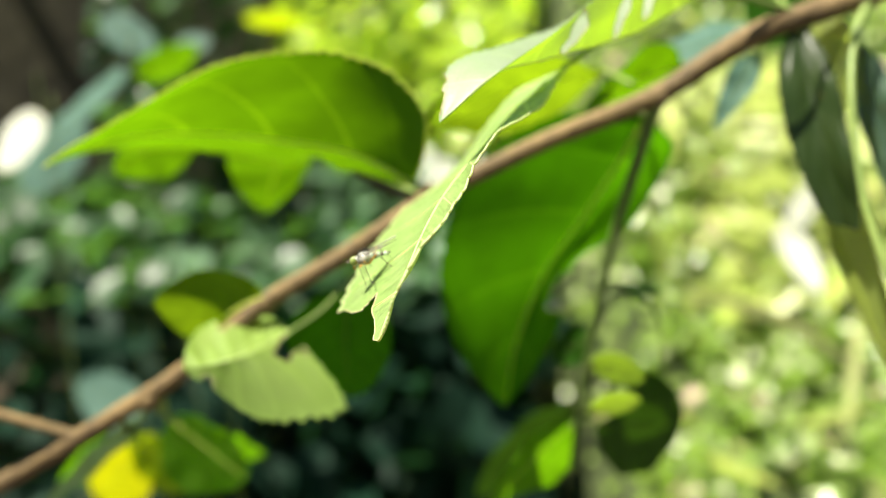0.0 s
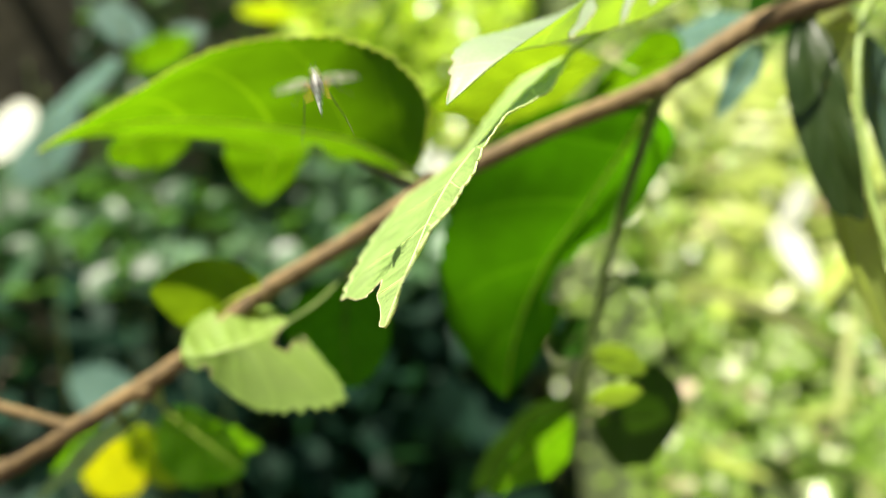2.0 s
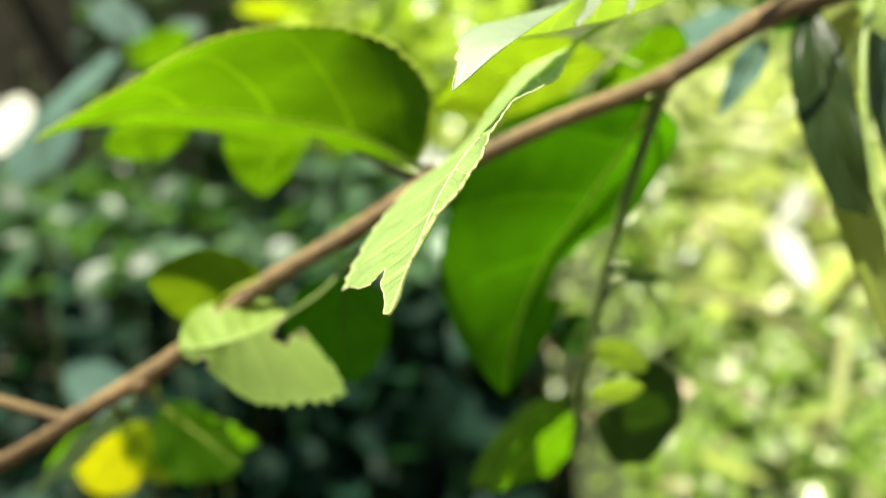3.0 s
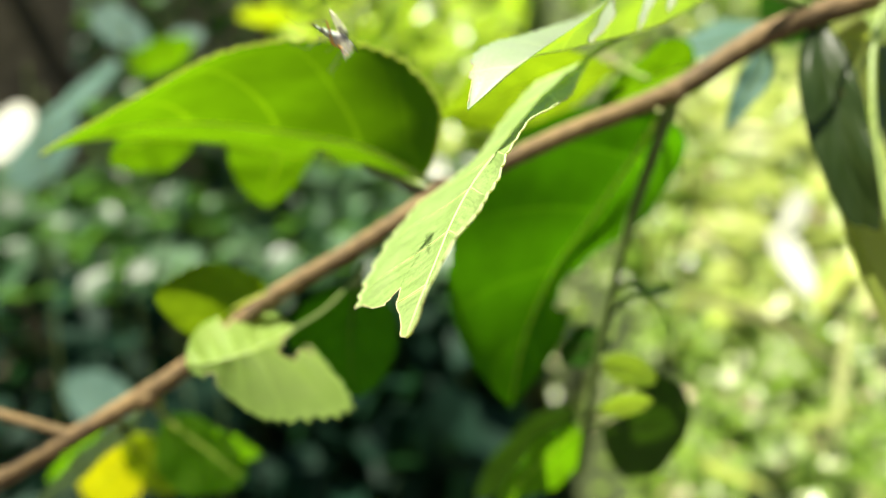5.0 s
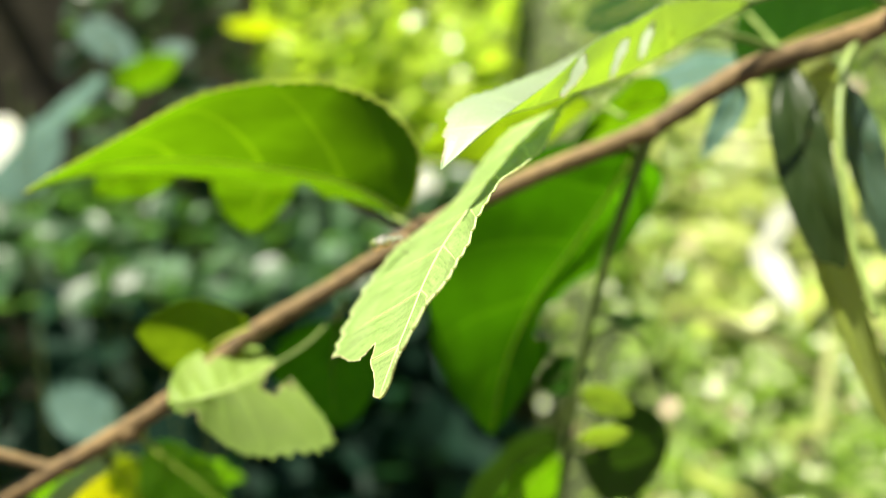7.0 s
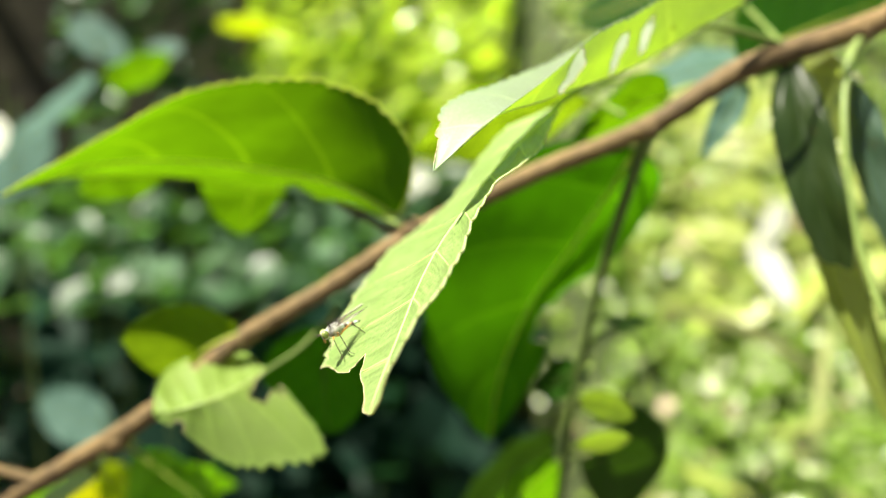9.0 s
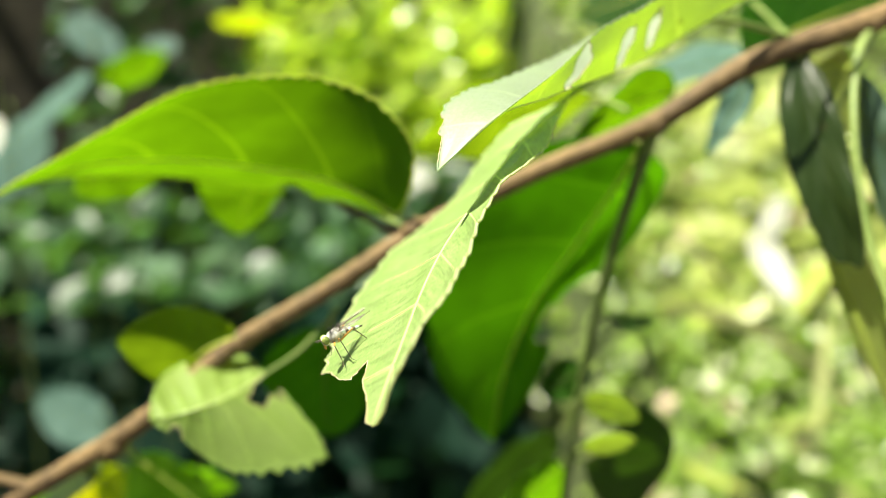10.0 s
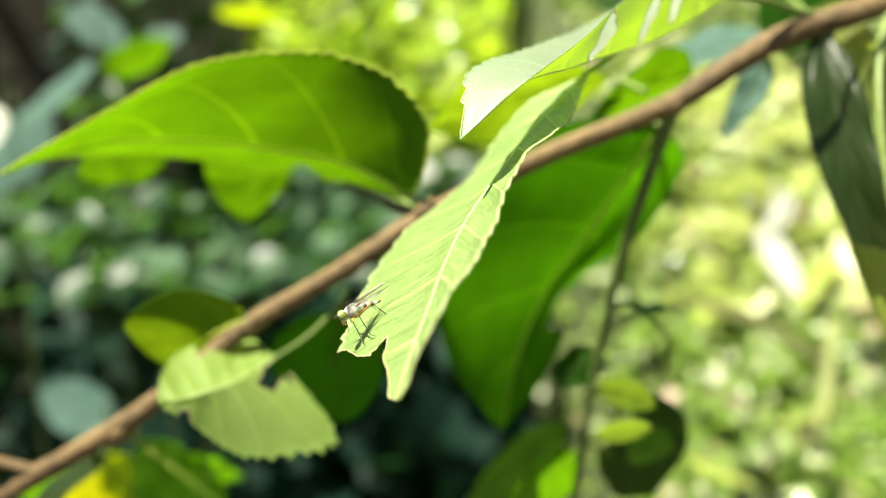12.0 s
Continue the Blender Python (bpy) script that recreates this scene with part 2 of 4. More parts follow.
CANOPY = many_leaves_material("added crown leaves", (0.03, 0.07, 0.02), (0.06, 0.12, 0.03), (0.10, 0.18, 0.05), (0.12, 0.25, 0.03), share=0.25)


# ---- mesh helpers ----
def mesh_object(name, verts, faces, material, smooth=True):
    me = bpy.data.meshes.new(name)
    me.from_pydata([tuple(v) for v in verts], [], faces)
    me.materials.append(material)
    if smooth:
        me.polygons.foreach_set("use_smooth", [True] * len(me.polygons))
    me.update()
    return new(name, me)


def part(name, verts, faces, material, parent, label="", smooth=True):
    ob = mesh_object(name, verts, faces, material, smooth)
    ob.parent = parent
    if label:
        tagged(ob, label)
    return ob


def curve_point(points, u):
    """A smooth way through the points (Catmull-Rom)."""
    n = len(points) - 1
    i = min(int(u * n), n - 1)
    f = u * n - i
    p = [points[max(0, min(n, i + k))] for k in (-1, 0, 1, 2)]
    return 0.5 * ((2 * p[1]) + (p[2] - p[0]) * f + (2 * p[0] - 5 * p[1] + 4 * p[2] - p[3]) * f**2 + (3 * p[1] - p[0] - 3 * p[2] + p[3]) * f**3)


def tube(line, radii, sides=8, rough=0.0, seed=0.0):
    """Vertices and faces of a round rod along a line of points."""
    verts, faces = [], []
    across = None
    for i, p in enumerate(line):
        way = (line[min(i + 1, len(line) - 1)] - line[max(i - 1, 0)]).normalized()
        if across is None:
            across = way.orthogonal().normalized()
        across = (across - way * across.dot(way)).normalized()
        other = way.cross(across)
        for k in range(sides):
            a = 2 * math.pi * k / sides
            d = across * math.cos(a) + other * math.sin(a)
            r = radii[i]
            if rough:
                r *= 1 + rough * noise.noise((p + d * r * 2) * (0.7 / r) + Vector((seed, 0, 0)))
            verts.append(p + d * r)
    for i in range(len(line) - 1):
        for k in range(sides):
            a, b = i * sides + k, i * sides + (k + 1) % sides
            faces.append((a, b, b + sides, a + sides))
    faces.append(tuple(range(sides - 1, -1, -1)))
    faces.append(tuple(range((len(line) - 1) * sides, len(line) * sides)))
    return verts, faces


def joined(pieces):
    verts, faces = [], []
    for v, f in pieces:
        k = len(verts)
        verts += v
        faces += [tuple(i + k for i in face) for face in f]
    return verts, faces


def rod(points, radii, sides=8, steps=24, rough=0.0, seed=0.0):
    pts = [Vector(p) for p in points]
    line = [curve_point(pts, i / steps) for i in range(steps + 1)]
    n = len(radii) - 1
    rr = []
    for i in range(steps + 1):
        x = i / steps * n
        k = min(int(x), n - 1)
        rr.append(radii[k] + (radii[k + 1] - radii[k]) * (x - k))
    return tube(line, rr, sides, rough, seed)


def leaf(base, via, tip, left, right, lu=0.4, ru=0.4, material=None, vein=None, label="", category="leaf", group="leaves on the branch",
         shape=0.75, blunt=0.8, curl=0.0, ripple=0.0006, waves=2.5, teeth=26, tooth=0.035, veins=5, quilt=0.00016, stalk=None, stalk_radius=0.0006,
         bites=(), seed=1, rib=0.00045, left_end=None, right_end=None, raised=False, slant=0.42, tip_blunt=None, edge=0.00011, rim=None, name="leaf", rows=110, cols=18,
         ribs=(), left_line=(), right_line=(), round_tip=0.0, round_base=0.0):
    """A leaf on a bent midrib from base by way of via to tip. left and right are points of its two margins at the shares lu and ru of
    its length. A leaf with more shape names instead, from base to tip, the bends of its midrib (ribs) and as many of each margin. bites: holes and eaten margins as (u, s, half length, half width), s from -1 (right margin) to 1 (left margin)."""
    base, tip = Vector(base), Vector(tip)
    spine = [base, *(Vector(p) for p in ribs), tip]
    outer = {1: [base, *(Vector(p) for p in left_line), tip], -1: [base, *(Vector(p) for p in right_line), tip]}
    if not ribs:
        via, left, right = (Vector(p) for p in (via, left, right))
        bend = 2 * via - (base + tip) / 2
    rng = random.Random(seed)
    phase = rng.random() * 6

    def mid(u):
        if ribs:
            return curve_point(spine, u)
        return base * (1 - u) ** 2 + bend * (2 * u * (1 - u)) + tip * u**2

    def along(u):
        if ribs:
            return curve_point(spine, min(1, u + 0.01)) - curve_point(spine, max(0, u - 0.01))
        return (bend - base) * (2 - 2 * u) + (tip - bend) * (2 * u)

    def width(u):
        if ribs:
            return min(1.0, (9 * max(0, u) * max(0, 1 - u)) ** 0.7)
        return math.sin(math.pi * min(max(u, 0.0), 1.0) ** shape) ** (blunt + ((tip_blunt or blunt) - blunt) * u) if 0 < u < 1 else 0.0

    if ribs:
        sides = {k: curve_point(outer[k], 0.5) - mid(0.5) for k in (1, -1)}
    else:
        sides = {1: (left - mid(lu)) / width(lu), -1: (right - mid(ru)) / width(ru)}
    ends = {1: left_end, -1: right_end}
    starts = {1: lu, -1: ru}
    length = (tip - base).length

    def reach(u, sgn):
        """The way to a margin at u; it may swing towards that of a second margin point."""
        if ribs:
            full = (max(1 - u, 0.002) / 0.2) ** -round_tip if u > 0.8 else (max(u, 0.002) / 0.2) ** -round_base if u < 0.2 else 1.0
            return (curve_point(outer[sgn], u) - mid(u)) * full / max(width(u), 1e-6)
        if not ends[sgn]:
            return sides[sgn]
        p, ue = ends[sgn]
        f = min(max((u - starts[sgn]) / (ue - starts[sgn]), -0.6), 1.3)
        return sides[sgn].lerp((Vector(p) - mid(ue)) / width(ue), f)

    def place(u, s):
        side = reach(u, 1 if s >= 0 else -1)
        a = abs(s)
        w = width(u)
        t = u * teeth * (1 if s >= 0 else 1.1) + phase
        w_edge = w * (1 + tooth * a**6 * ((t % 1.0) - 0.5) * min(1.0, 5 * w))
        n = along(u).cross(reach(u, 1) - reach(u, -1) if ribs else sides[1] - sides[-1]).normalized()
        vein_phase = (u - slant * a**1.2 * w) * veins
        lift = curl * a * a * side.length * w + ripple * a * math.sin(2 * math.pi * waves * u + phase + (1.3 if s < 0 else 0)) * w
        lift += quilt * abs(math.sin(math.pi * vein_phase)) * min(1.0, a * 4) * (1 - 0.6 * a) * min(1, 2 * w)
        lift += 0.0005 * min(1.0, length / 0.05) * noise.noise(Vector((u * 5 + seed, s * 2, 0.3))) * w
        return mid(u) + side * (a * w_edge) + n * lift

    us = [i / rows for i in range(rows + 1)]
    ss = [(k / cols) for k in range(-cols, cols + 1)]

    def eaten(u, s):
        """The deepest bite at a spot: under 1 is inside, with the bite itself."""
        best, which = 9.0, None
        for b in bites:
            du, ds = (u - b[0]) / b[2], (s - b[1]) / b[3]
            a = math.atan2(ds, du)
            d = math.hypot(du, ds) / (1 + 0.16 * math.sin(3 * a + 9 * b[0]) + 0.10 * math.sin(7 * a + 5 * b[1]))
            if d < best:
                best, which = d, b
        return best, which

    grid, inside = [], []
    for u in us:
        for s in ss:
            d, b = eaten(u, s)
            inside.append(d < 1)
            grid.append((u, s, d, b))
    cols2 = len(ss)
    keep = []
    for i in range(rows):
        for k in range(cols2 - 1):
            q = (i * cols2 + k, i * cols2 + k + 1, (i + 1) * cols2 + k + 1, (i + 1) * cols2 + k)
            if sum(inside[j] for j in q) < 3:
                keep.append(q)
    verts, uvs = [], []
    for j, (u, s, d, b) in enumerate(grid):
        if inside[j]:
            u, s = b[0] + (u - b[0]) / max(d, 0.05), b[1] + (s - b[1]) / max(d, 0.05)
            u, s = min(max(u, 0.0), 1.0), min(max(s, -1.0), 1.0)
        verts.append(place(u, s))
        uvs.append((u * length * 100, s * width(u) * sides[1 if s >= 0 else -1].length * 100))
    used = sorted({j for q in keep for j in q})
    index = {j: n for n, j in enumerate(used)}
    faces = [tuple(index[j] for j in q) for q in keep]

    thing = new(name)
    thing.location = base
    tagged(thing, label, category, group)
    pts = [verts[j] - base for j in used]
    blade = part("blade", pts, faces, material, thing)
    layer = blade.data.uv_layers.new(name="blade")
    for loop in blade.data.loops:
        layer.data[loop.index].uv = uvs[used[loop.vertex_index]]
    layer = blade.data.uv_layers.new(name="ribs")
    for loop in blade.data.loops:
        u, s = grid[used[loop.vertex_index]][:2]
        layer.data[loop.index].uv = ((u - slant * abs(s) ** 1.2 * width(u)) * veins, abs(s))

    # the margin's thickness
    edges = {}
    for f in faces:
        for a, b in zip(f, f[1:] + f[:1]):
            key = (min(a, b), max(a, b))
            edges[key] = edges.get(key, 0) + 1
    rims, gnawed = [], {}
    for (a, b), count in edges.items():
        if count == 1 and (pts[a] - pts[b]).length > 1e-6:
            bitten = inside[used[a]] or inside[used[b]]
            thick = 0.00009 if bitten else edge
            piece = tube([pts[a], pts[b]], [thick, thick], 4)
            if bitten:
                gnawed.setdefault(grid[used[a]][3] or grid[used[b]][3], []).append(piece)
            else:
                rims.append(piece)
    if rims:
        part("margin", *joined(rims), rim or material, thing)
    for pieces in gnawed.values():
        part("eaten_edge", *joined(pieces), DAMAGE, thing, "browned edge where insects have eaten")

    top = 0.99
    while top > 0.3 and eaten(top, 0)[0] < 1:
        top -= 0.02
    rib_line = [place(u * top, 0) - base for u in [i / 40 for i in range(41)]]
    part("midrib", *tube(rib_line, [rib * (1 - 0.8 * i / 40) for i in range(41)], 6), vein or VEIN, thing)
    for sgn, kind in ((1, "side_vein"), (-1, "side_vein")):
        for i in range(1, veins) if raised else ():
            u0 = i / veins
            line = []
            for k in range(13):
                s = k / 12 * 0.9
                u = u0
                for _ in range(6):
                    u = u0 + slant * s**1.2 * width(min(u, 0.99))
                if u > 0.985 or eaten(u, s * sgn)[0] < 1.05:
                    break
                line.append(place(u, s * sgn) - base)
            if len(line) > 3:
                part(kind, *tube(line, [rib * 0.32 * (1 - 0.75 * k / 12) for k in range(len(line))], 5), vein or VEIN, thing)
    if stalk:
        pts2 = [Vector(p) - base for p in stalk] + [Vector((0, 0, 0)), mid(0.05) - base]
        part("petiole", *rod([tuple(p) for p in pts2], [stalk_radius * 1.2, stalk_radius, stalk_radius * 0.8], 8, 18), STALK, thing)
    return thing


def scatter(name, spots, sizes, material, label, category, seed, face=None, loose=1.0, slim=0.42):
    """Leaves by the thousand at the given spots: each a folded, pointed blade of eight faces with its own turn."""
    rng = random.Random(seed)
    verts, faces = [], []
    outline = ((0.0, 0.0), (0.25, 0.75), (0.55, 1.0), (0.82, 0.55), (1.0, 0.0))
    for p in spots:
        size = rng.uniform(*sizes)
        up = Vector((rng.gauss(0, 1), rng.gauss(0, 1), rng.gauss(0, 1))).normalized() * loose + (Vector(face) if face else Vector((0, 0, 0.6)))
        up.normalize()
        a = up.orthogonal()
        a.rotate(Matrix.Rotation(rng.uniform(0, 6.283), 3, up))
        b = up.cross(a)
        k = len(verts)
        fold, sag = rng.uniform(0.1, 0.5), rng.uniform(-0.1, 0.4)
        for x, w in outline:
            c = p + a * (size * (x - 0.5)) - up * (size * sag * x * x)
            e = b * (size * slim * w) + up * (size * slim * w * fold)
            g = -b * (size * slim * w) + up * (size * slim * w * fold)
            verts += [c, c + e, c + g]
        for i in range(4):
            q = k + 3 * i
            faces += [(q, q + 1, q + 4, q + 3), (q, q + 3, q + 5, q + 2)]
    ob = mesh_object(name, verts, faces, material)
    return tagged(ob, label, category, kind="stuff")


# ---- ground, wall and undergrowth ----
def ground():
    n, span = 70, 400.0
    verts, faces = [], []
    for i in range(n + 1):
        for k in range(n + 1):
            x, y = (2 * i / n - 1), (2 * k / n - 1)
            x, y = span * x * abs(x) ** 3, span * y * abs(y) ** 3
            verts.append((x, y + 1, 0.05 * noise.noise(Vector((x * 1.5, y * 1.5, 0)))))
    for i in range(n):
        for k in range(n):
            a = i * (n + 1) + k
            faces.append((a, a + n + 1, a + n + 2, a + 1))
    tagged(mesh_object("ground", verts, faces, SOIL), "dark bare soil under the undergrowth", "ground", kind="structure")


def wall():
    bm = bmesh.new()
    bmesh.ops.create_cube(bm, size=1)
    bmesh.ops.subdivide_edges(bm, edges=bm.edges[:], cuts=6, use_grid_fill=True)
    for v in bm.verts:
        v.co = Vector((v.co.x * 3.4, v.co.y * 0.25, v.co.z * 2.6))
        v.co += Vector((0, 0.02 * noise.noise(v.co * 2), 0))
    me = bpy.data.meshes.new("wall")
    bm.to_mesh(me)
    bm.free()
    me.materials.append(PLASTER)
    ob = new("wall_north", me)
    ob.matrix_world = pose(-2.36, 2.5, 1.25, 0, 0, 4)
    tagged(ob, "weathered wall behind the hedge, shade put in its dark colour", "wall", kind="structure")


def spots_in(count, seed, x, y, z, test=None):
    rng = random.Random(seed)
    out = []
    while len(out) < count:
        p = Vector((rng.uniform(*x), rng.uniform(*y), rng.uniform(*z)))
        if test is None or test(p, rng):
            out.append(p)
    return out


def bank_height(x, y):
    """The sunny bank: it rises away from the branch."""
    rise = 0.56 + 0.72 * (y - 0.68) + 0.05 * noise.noise(Vector((x * 3, y * 3, 1)))
    edge = min(1.0, max(0.0, (x - 0.15 - 0.055 * y) / 0.10))
    edge = min(edge, max(0.0, (y - 0.33) / 0.2), max(0.0, (2.85 - x) / 0.5), max(0.0, (2.95 - y) / 0.3))
    return rise * edge * edge * (3 - 2 * edge)


def bank():
    verts, faces, nx, ny = [], [], 60, 50
    for i in range(nx + 1):
        for k in range(ny + 1):
            x, y = 0.03 + 2.85 * i / nx, 0.34 + 2.64 * k / ny
            verts.append((x, y, bank_height(x, y) - 0.03 + 0.02 * noise.noise(Vector((x * 14, y * 14, 2)))))
    for i in range(nx):
        for k in range(ny):
            a = i * (ny + 1) + k
            faces.append((a, a + ny + 1, a + ny + 2, a + 1))
    tagged(mesh_object("bank", verts, faces, MOSS), "sunlit grassy bank with moss and bare patches", "bank", kind="structure")


def undergrowth():
    rng = random.Random(5)
    sunny = []
    while len(sunny) < 21000:
        x, y = rng.uniform(0.10, 2.4), 0.56 + 2.1 * rng.random() ** 1.4
        z = bank_height(x, y)
        if z > 0.3 and noise.noise(Vector((x * 11, y * 11, 7))) > -0.10:
            sunny.append(Vector((x, y, z + abs(rng.gauss(0, 0.03)))))
    scatter("sunlit_undergrowth", sunny, (0.008, 0.024), SUNNY, "yellow-green undergrowth of small leaves, sun glints in lightest tones", "undergrowth", 11, (-0.35, -0.25, 0.9), 0.7)
    litter = [p + Vector((0, -0.02, 0.01)) for p in rng.sample(sunny, 620)]
    scatter("dry_leaves", litter, (0.012, 0.026), DRY, "dry pinkish brown dead leaves among the undergrowth", "dead leaves", 12, (-0.3, -0.1, 0.9), 0.6)
    blades = [p + Vector((0, -0.02, 0.04)) for p in rng.sample(sunny, 240)]
    scatter("grass", blades, (0.05, 0.14), STRAW, "pale sunlit grass blades on the bank", "grass", 18, (-0.4, -0.7, 0.35), 0.5, 0.05)
    tufts = spots_in(220, 26, (0.40, 0.85), (0.85, 1.35), (0.5, 1.2), lambda p, r: 0.0 < p.z - bank_height(p.x, p.y) < 0.07)
    scatter("grass", tufts, (0.05, 0.13), STRAW, "pale bleached grass tufts high on the bank", "grass", 24, (-0.45, -0.6, 0.6), 0.4, 0.09)
    # the shaded hedge
    hedge = []
    for _ in range(7000):
        x, z = rng.uniform(-2.0, 0.2), rng.uniform(0.0, 1.38)
        y = 1.35 + abs(rng.gauss(0, 0.14)) + 0.22 * noise.noise(Vector((x * 3, z * 3, 4)))
        if z < 1.38 - 0.55 * min(1.0, max(0.0, (-0.64 - x) / 0.14)) - 0.50 * min(1.0, max(0.0, (x + 0.52) / 0.2)):
            hedge.append(Vector((x, y, z)))
    scatter("hedge", hedge, (0.025, 0.055), HEDGE, "shaded dark green hedge, sky sheen in its lightest tones", "hedge", 13, (-0.3, -0.3, 0.9), 0.7)
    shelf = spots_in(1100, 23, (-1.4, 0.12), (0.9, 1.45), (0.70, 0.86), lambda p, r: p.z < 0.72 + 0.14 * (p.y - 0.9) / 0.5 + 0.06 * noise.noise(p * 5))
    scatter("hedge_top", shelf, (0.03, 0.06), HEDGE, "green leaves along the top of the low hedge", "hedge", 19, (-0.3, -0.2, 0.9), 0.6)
    # the dark hollow below the branch; its shade is put into near-black leaf colours
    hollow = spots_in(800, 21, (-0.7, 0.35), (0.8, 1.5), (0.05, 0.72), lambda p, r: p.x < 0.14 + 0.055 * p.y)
    scatter("shade_toned_undergrowth", hollow, (0.04, 0.09), SHADE_TONE, "broad leaves, the hollow's dark shade put in their colour", "undergrowth", 14, (-0.1, -0.5, 0.6), 0.8)
    # leaves above the hedge, their backlit glow put into bright yellow
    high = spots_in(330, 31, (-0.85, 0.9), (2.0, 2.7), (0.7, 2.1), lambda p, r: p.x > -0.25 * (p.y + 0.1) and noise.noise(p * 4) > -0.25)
    scatter("glow_toned_leaves", high, (0.07, 0.14), GLOW_TONE, "bright yellow-green leaves, backlit glow put in their colour", "foliage", 15, (-0.35, -0.3, 0.8), 0.55)


def slope_height(x, y):
    edge = min(1.0, max(0.0, (x + 3.9) / 0.7), max(0.0, (5.4 - x) / 0.8), max(0.0, (y - 2.45) / 0.35), max(0.0, (8.0 - y) / 2.0))
    return (0.5 + 0.80 * (min(y, 5.9) - 2.8) + 0.25 * noise.noise(Vector((x * 1.6, y * 1.6, 5)))) * edge * edge * (3 - 2 * edge)


def slope():
    verts, faces, nx, ny = [], [], 50, 36
    for i in range(nx + 1):
        for k in range(ny + 1):
            x, y = -4.0 + 9.5 * i / nx, 2.65 + 5.5 * k / ny
            verts.append((x, y, slope_height(x, y) - 0.04))
    for i in range(nx):
        for k in range(ny):
            a = i * (ny + 1) + k
            faces.append((a, a + ny + 1, a + ny + 2, a + 1))
    tagged(mesh_object("hillside", verts, faces, MOSS), "green hillside under the far foliage", "hillside", kind="structure")


def far_foliage():
    # a wooded slope beyond closes the view
    rng = random.Random(33)
    spots = []
    for _ in range(7000):
        x, y = rng.uniform(-3.2, 4.6), rng.uniform(2.8, 5.6)
        z = 0.55 + 0.80 * (y - 2.8) + 0.25 * noise.noise(Vector((x * 1.6, y * 1.6, 5))) + abs(rng.gauss(0, 0.06))
        spots.append(Vector((x, y, z)))
    scatter("far_foliage", spots, (0.06, 0.15), GLOW_TONE, "yellow-green leaves on the far slope, sun glow in colour", "foliage", 17, (-0.35, -0.25, 0.9), 0.5)


def added_crown():
    # an unseen crown, added above the view to shade the hedge
    rng = random.Random(8)
    spots = []
    while len(spots) < 170:
        x, y, z = rng.uniform(-2.6, -0.85), rng.uniform(0.95, 2.6), rng.uniform(1.95, 2.6)
        if noise.noise(Vector((x * 2.6, y * 2.6, z))) > 0.0:
            spots.append(Vector((x, y, z)))
    crown = scatter("crown", spots, (0.08, 0.16), CANOPY, "", "", 16, (0, 0, 1), 0.6)
    thing = new("tree")
    tagged(thing, "unseen leafy tree added to shade the hedge and wall", "tree")
    crown.parent = thing
    part("trunk", *rod([(-2.3, 1.9, -0.05), (-2.28, 1.85, 0.8), (-2.15, 1.75, 1.6), (-1.9, 1.6, 2.2)], [0.07, 0.055, 0.045, 0.02], 12, 20, 0.1), BARK_DARK, thing)
    for k, end in enumerate(((-0.8, 1.0, 2.3), (-1.0, 2.2, 2.35), (-2.4, 0.9, 2.3))):
        part("limb", *rod([(-2.2, 1.8, 1.4), (-1.9 if k < 2 else -2.3, 1.5, 2.0), end], [0.035, 0.022, 0.008], 8, 14, 0.1), BARK_DARK, thing)


ground()
wall()
bank()
undergrowth()
slope()
far_foliage()
added_crown()


# ---- the branch ----
def branch():
    thing = new("branch")
    tagged(thing, "slender brown woody branch with a side twig", "branch")
    main = [(0.1212, 0.0791, 1.0365), (0.0978, 0.0779, 1.0260), (0.0708, 0.0759, 1.0167), (0.0494, 0.0761, 1.0033), (0.0215, 0.0717, 0.9921), (-0.0040, 0.0660, 0.9798), (-0.0226, 0.0664, 0.9675), (-0.0418, 0.0670, 0.9557), (-0.0618, 0.0655, 0.9392), (-0.0887, 0.0660, 0.9220), (-0.1172, 0.0664, 0.9048)]
    part("stem", *rod(main, [0.0030, 0.0028, 0.0027, 0.0024, 0.0021, 0.0020, 0.0020, 0.0021, 0.0022, 0.0022, 0.0023], 20, 220, 0.10), BARK, thing)
    part("side_twig", *rod([(-0.0884, 0.0660, 0.9223), (-0.0930, 0.0655, 0.9246), (-0.1013, 0.0642, 0.9280), (-0.1117, 0.0631, 0.9325)], [0.0018, 0.0012, 0.0013, 0.0013], 12, 40, 0.08, 3.0), BARK, thing)
    part("dead_twig", *rod([(-0.0040, 0.0661, 0.9804), (-0.0093, 0.0673, 0.9811), (-0.0148, 0.0699, 0.9837), (-0.0207, 0.0724, 0.9857)], [0.0011, 0.0009, 0.0008, 0.0006], 8, 24, 0.12, 5.0), BARK_DARK, thing)
    for k, (p, r) in enumerate((((-0.0036, 0.0653, 0.9812), 0.0024), ((0.0492, 0.0759, 1.0023), 0.0026), ((-0.0695, 0.0651, 0.9324), 0.0023), ((-0.0412, 0.0671, 0.9560), 0.0024), ((0.0963, 0.0776, 1.0249), 0.003))):
        p = Vector(p)
        line = [p + Vector((-0.0022, 0, -0.0014)) * a for a in (-1, -0.4, 0.2, 0.9)]
        part("node", *tube(line, [r * 0.7, r * 0.98, r * 0.95, r * 0.65], 14, 0.15, k * 2.0), BARK, thing)


branch()

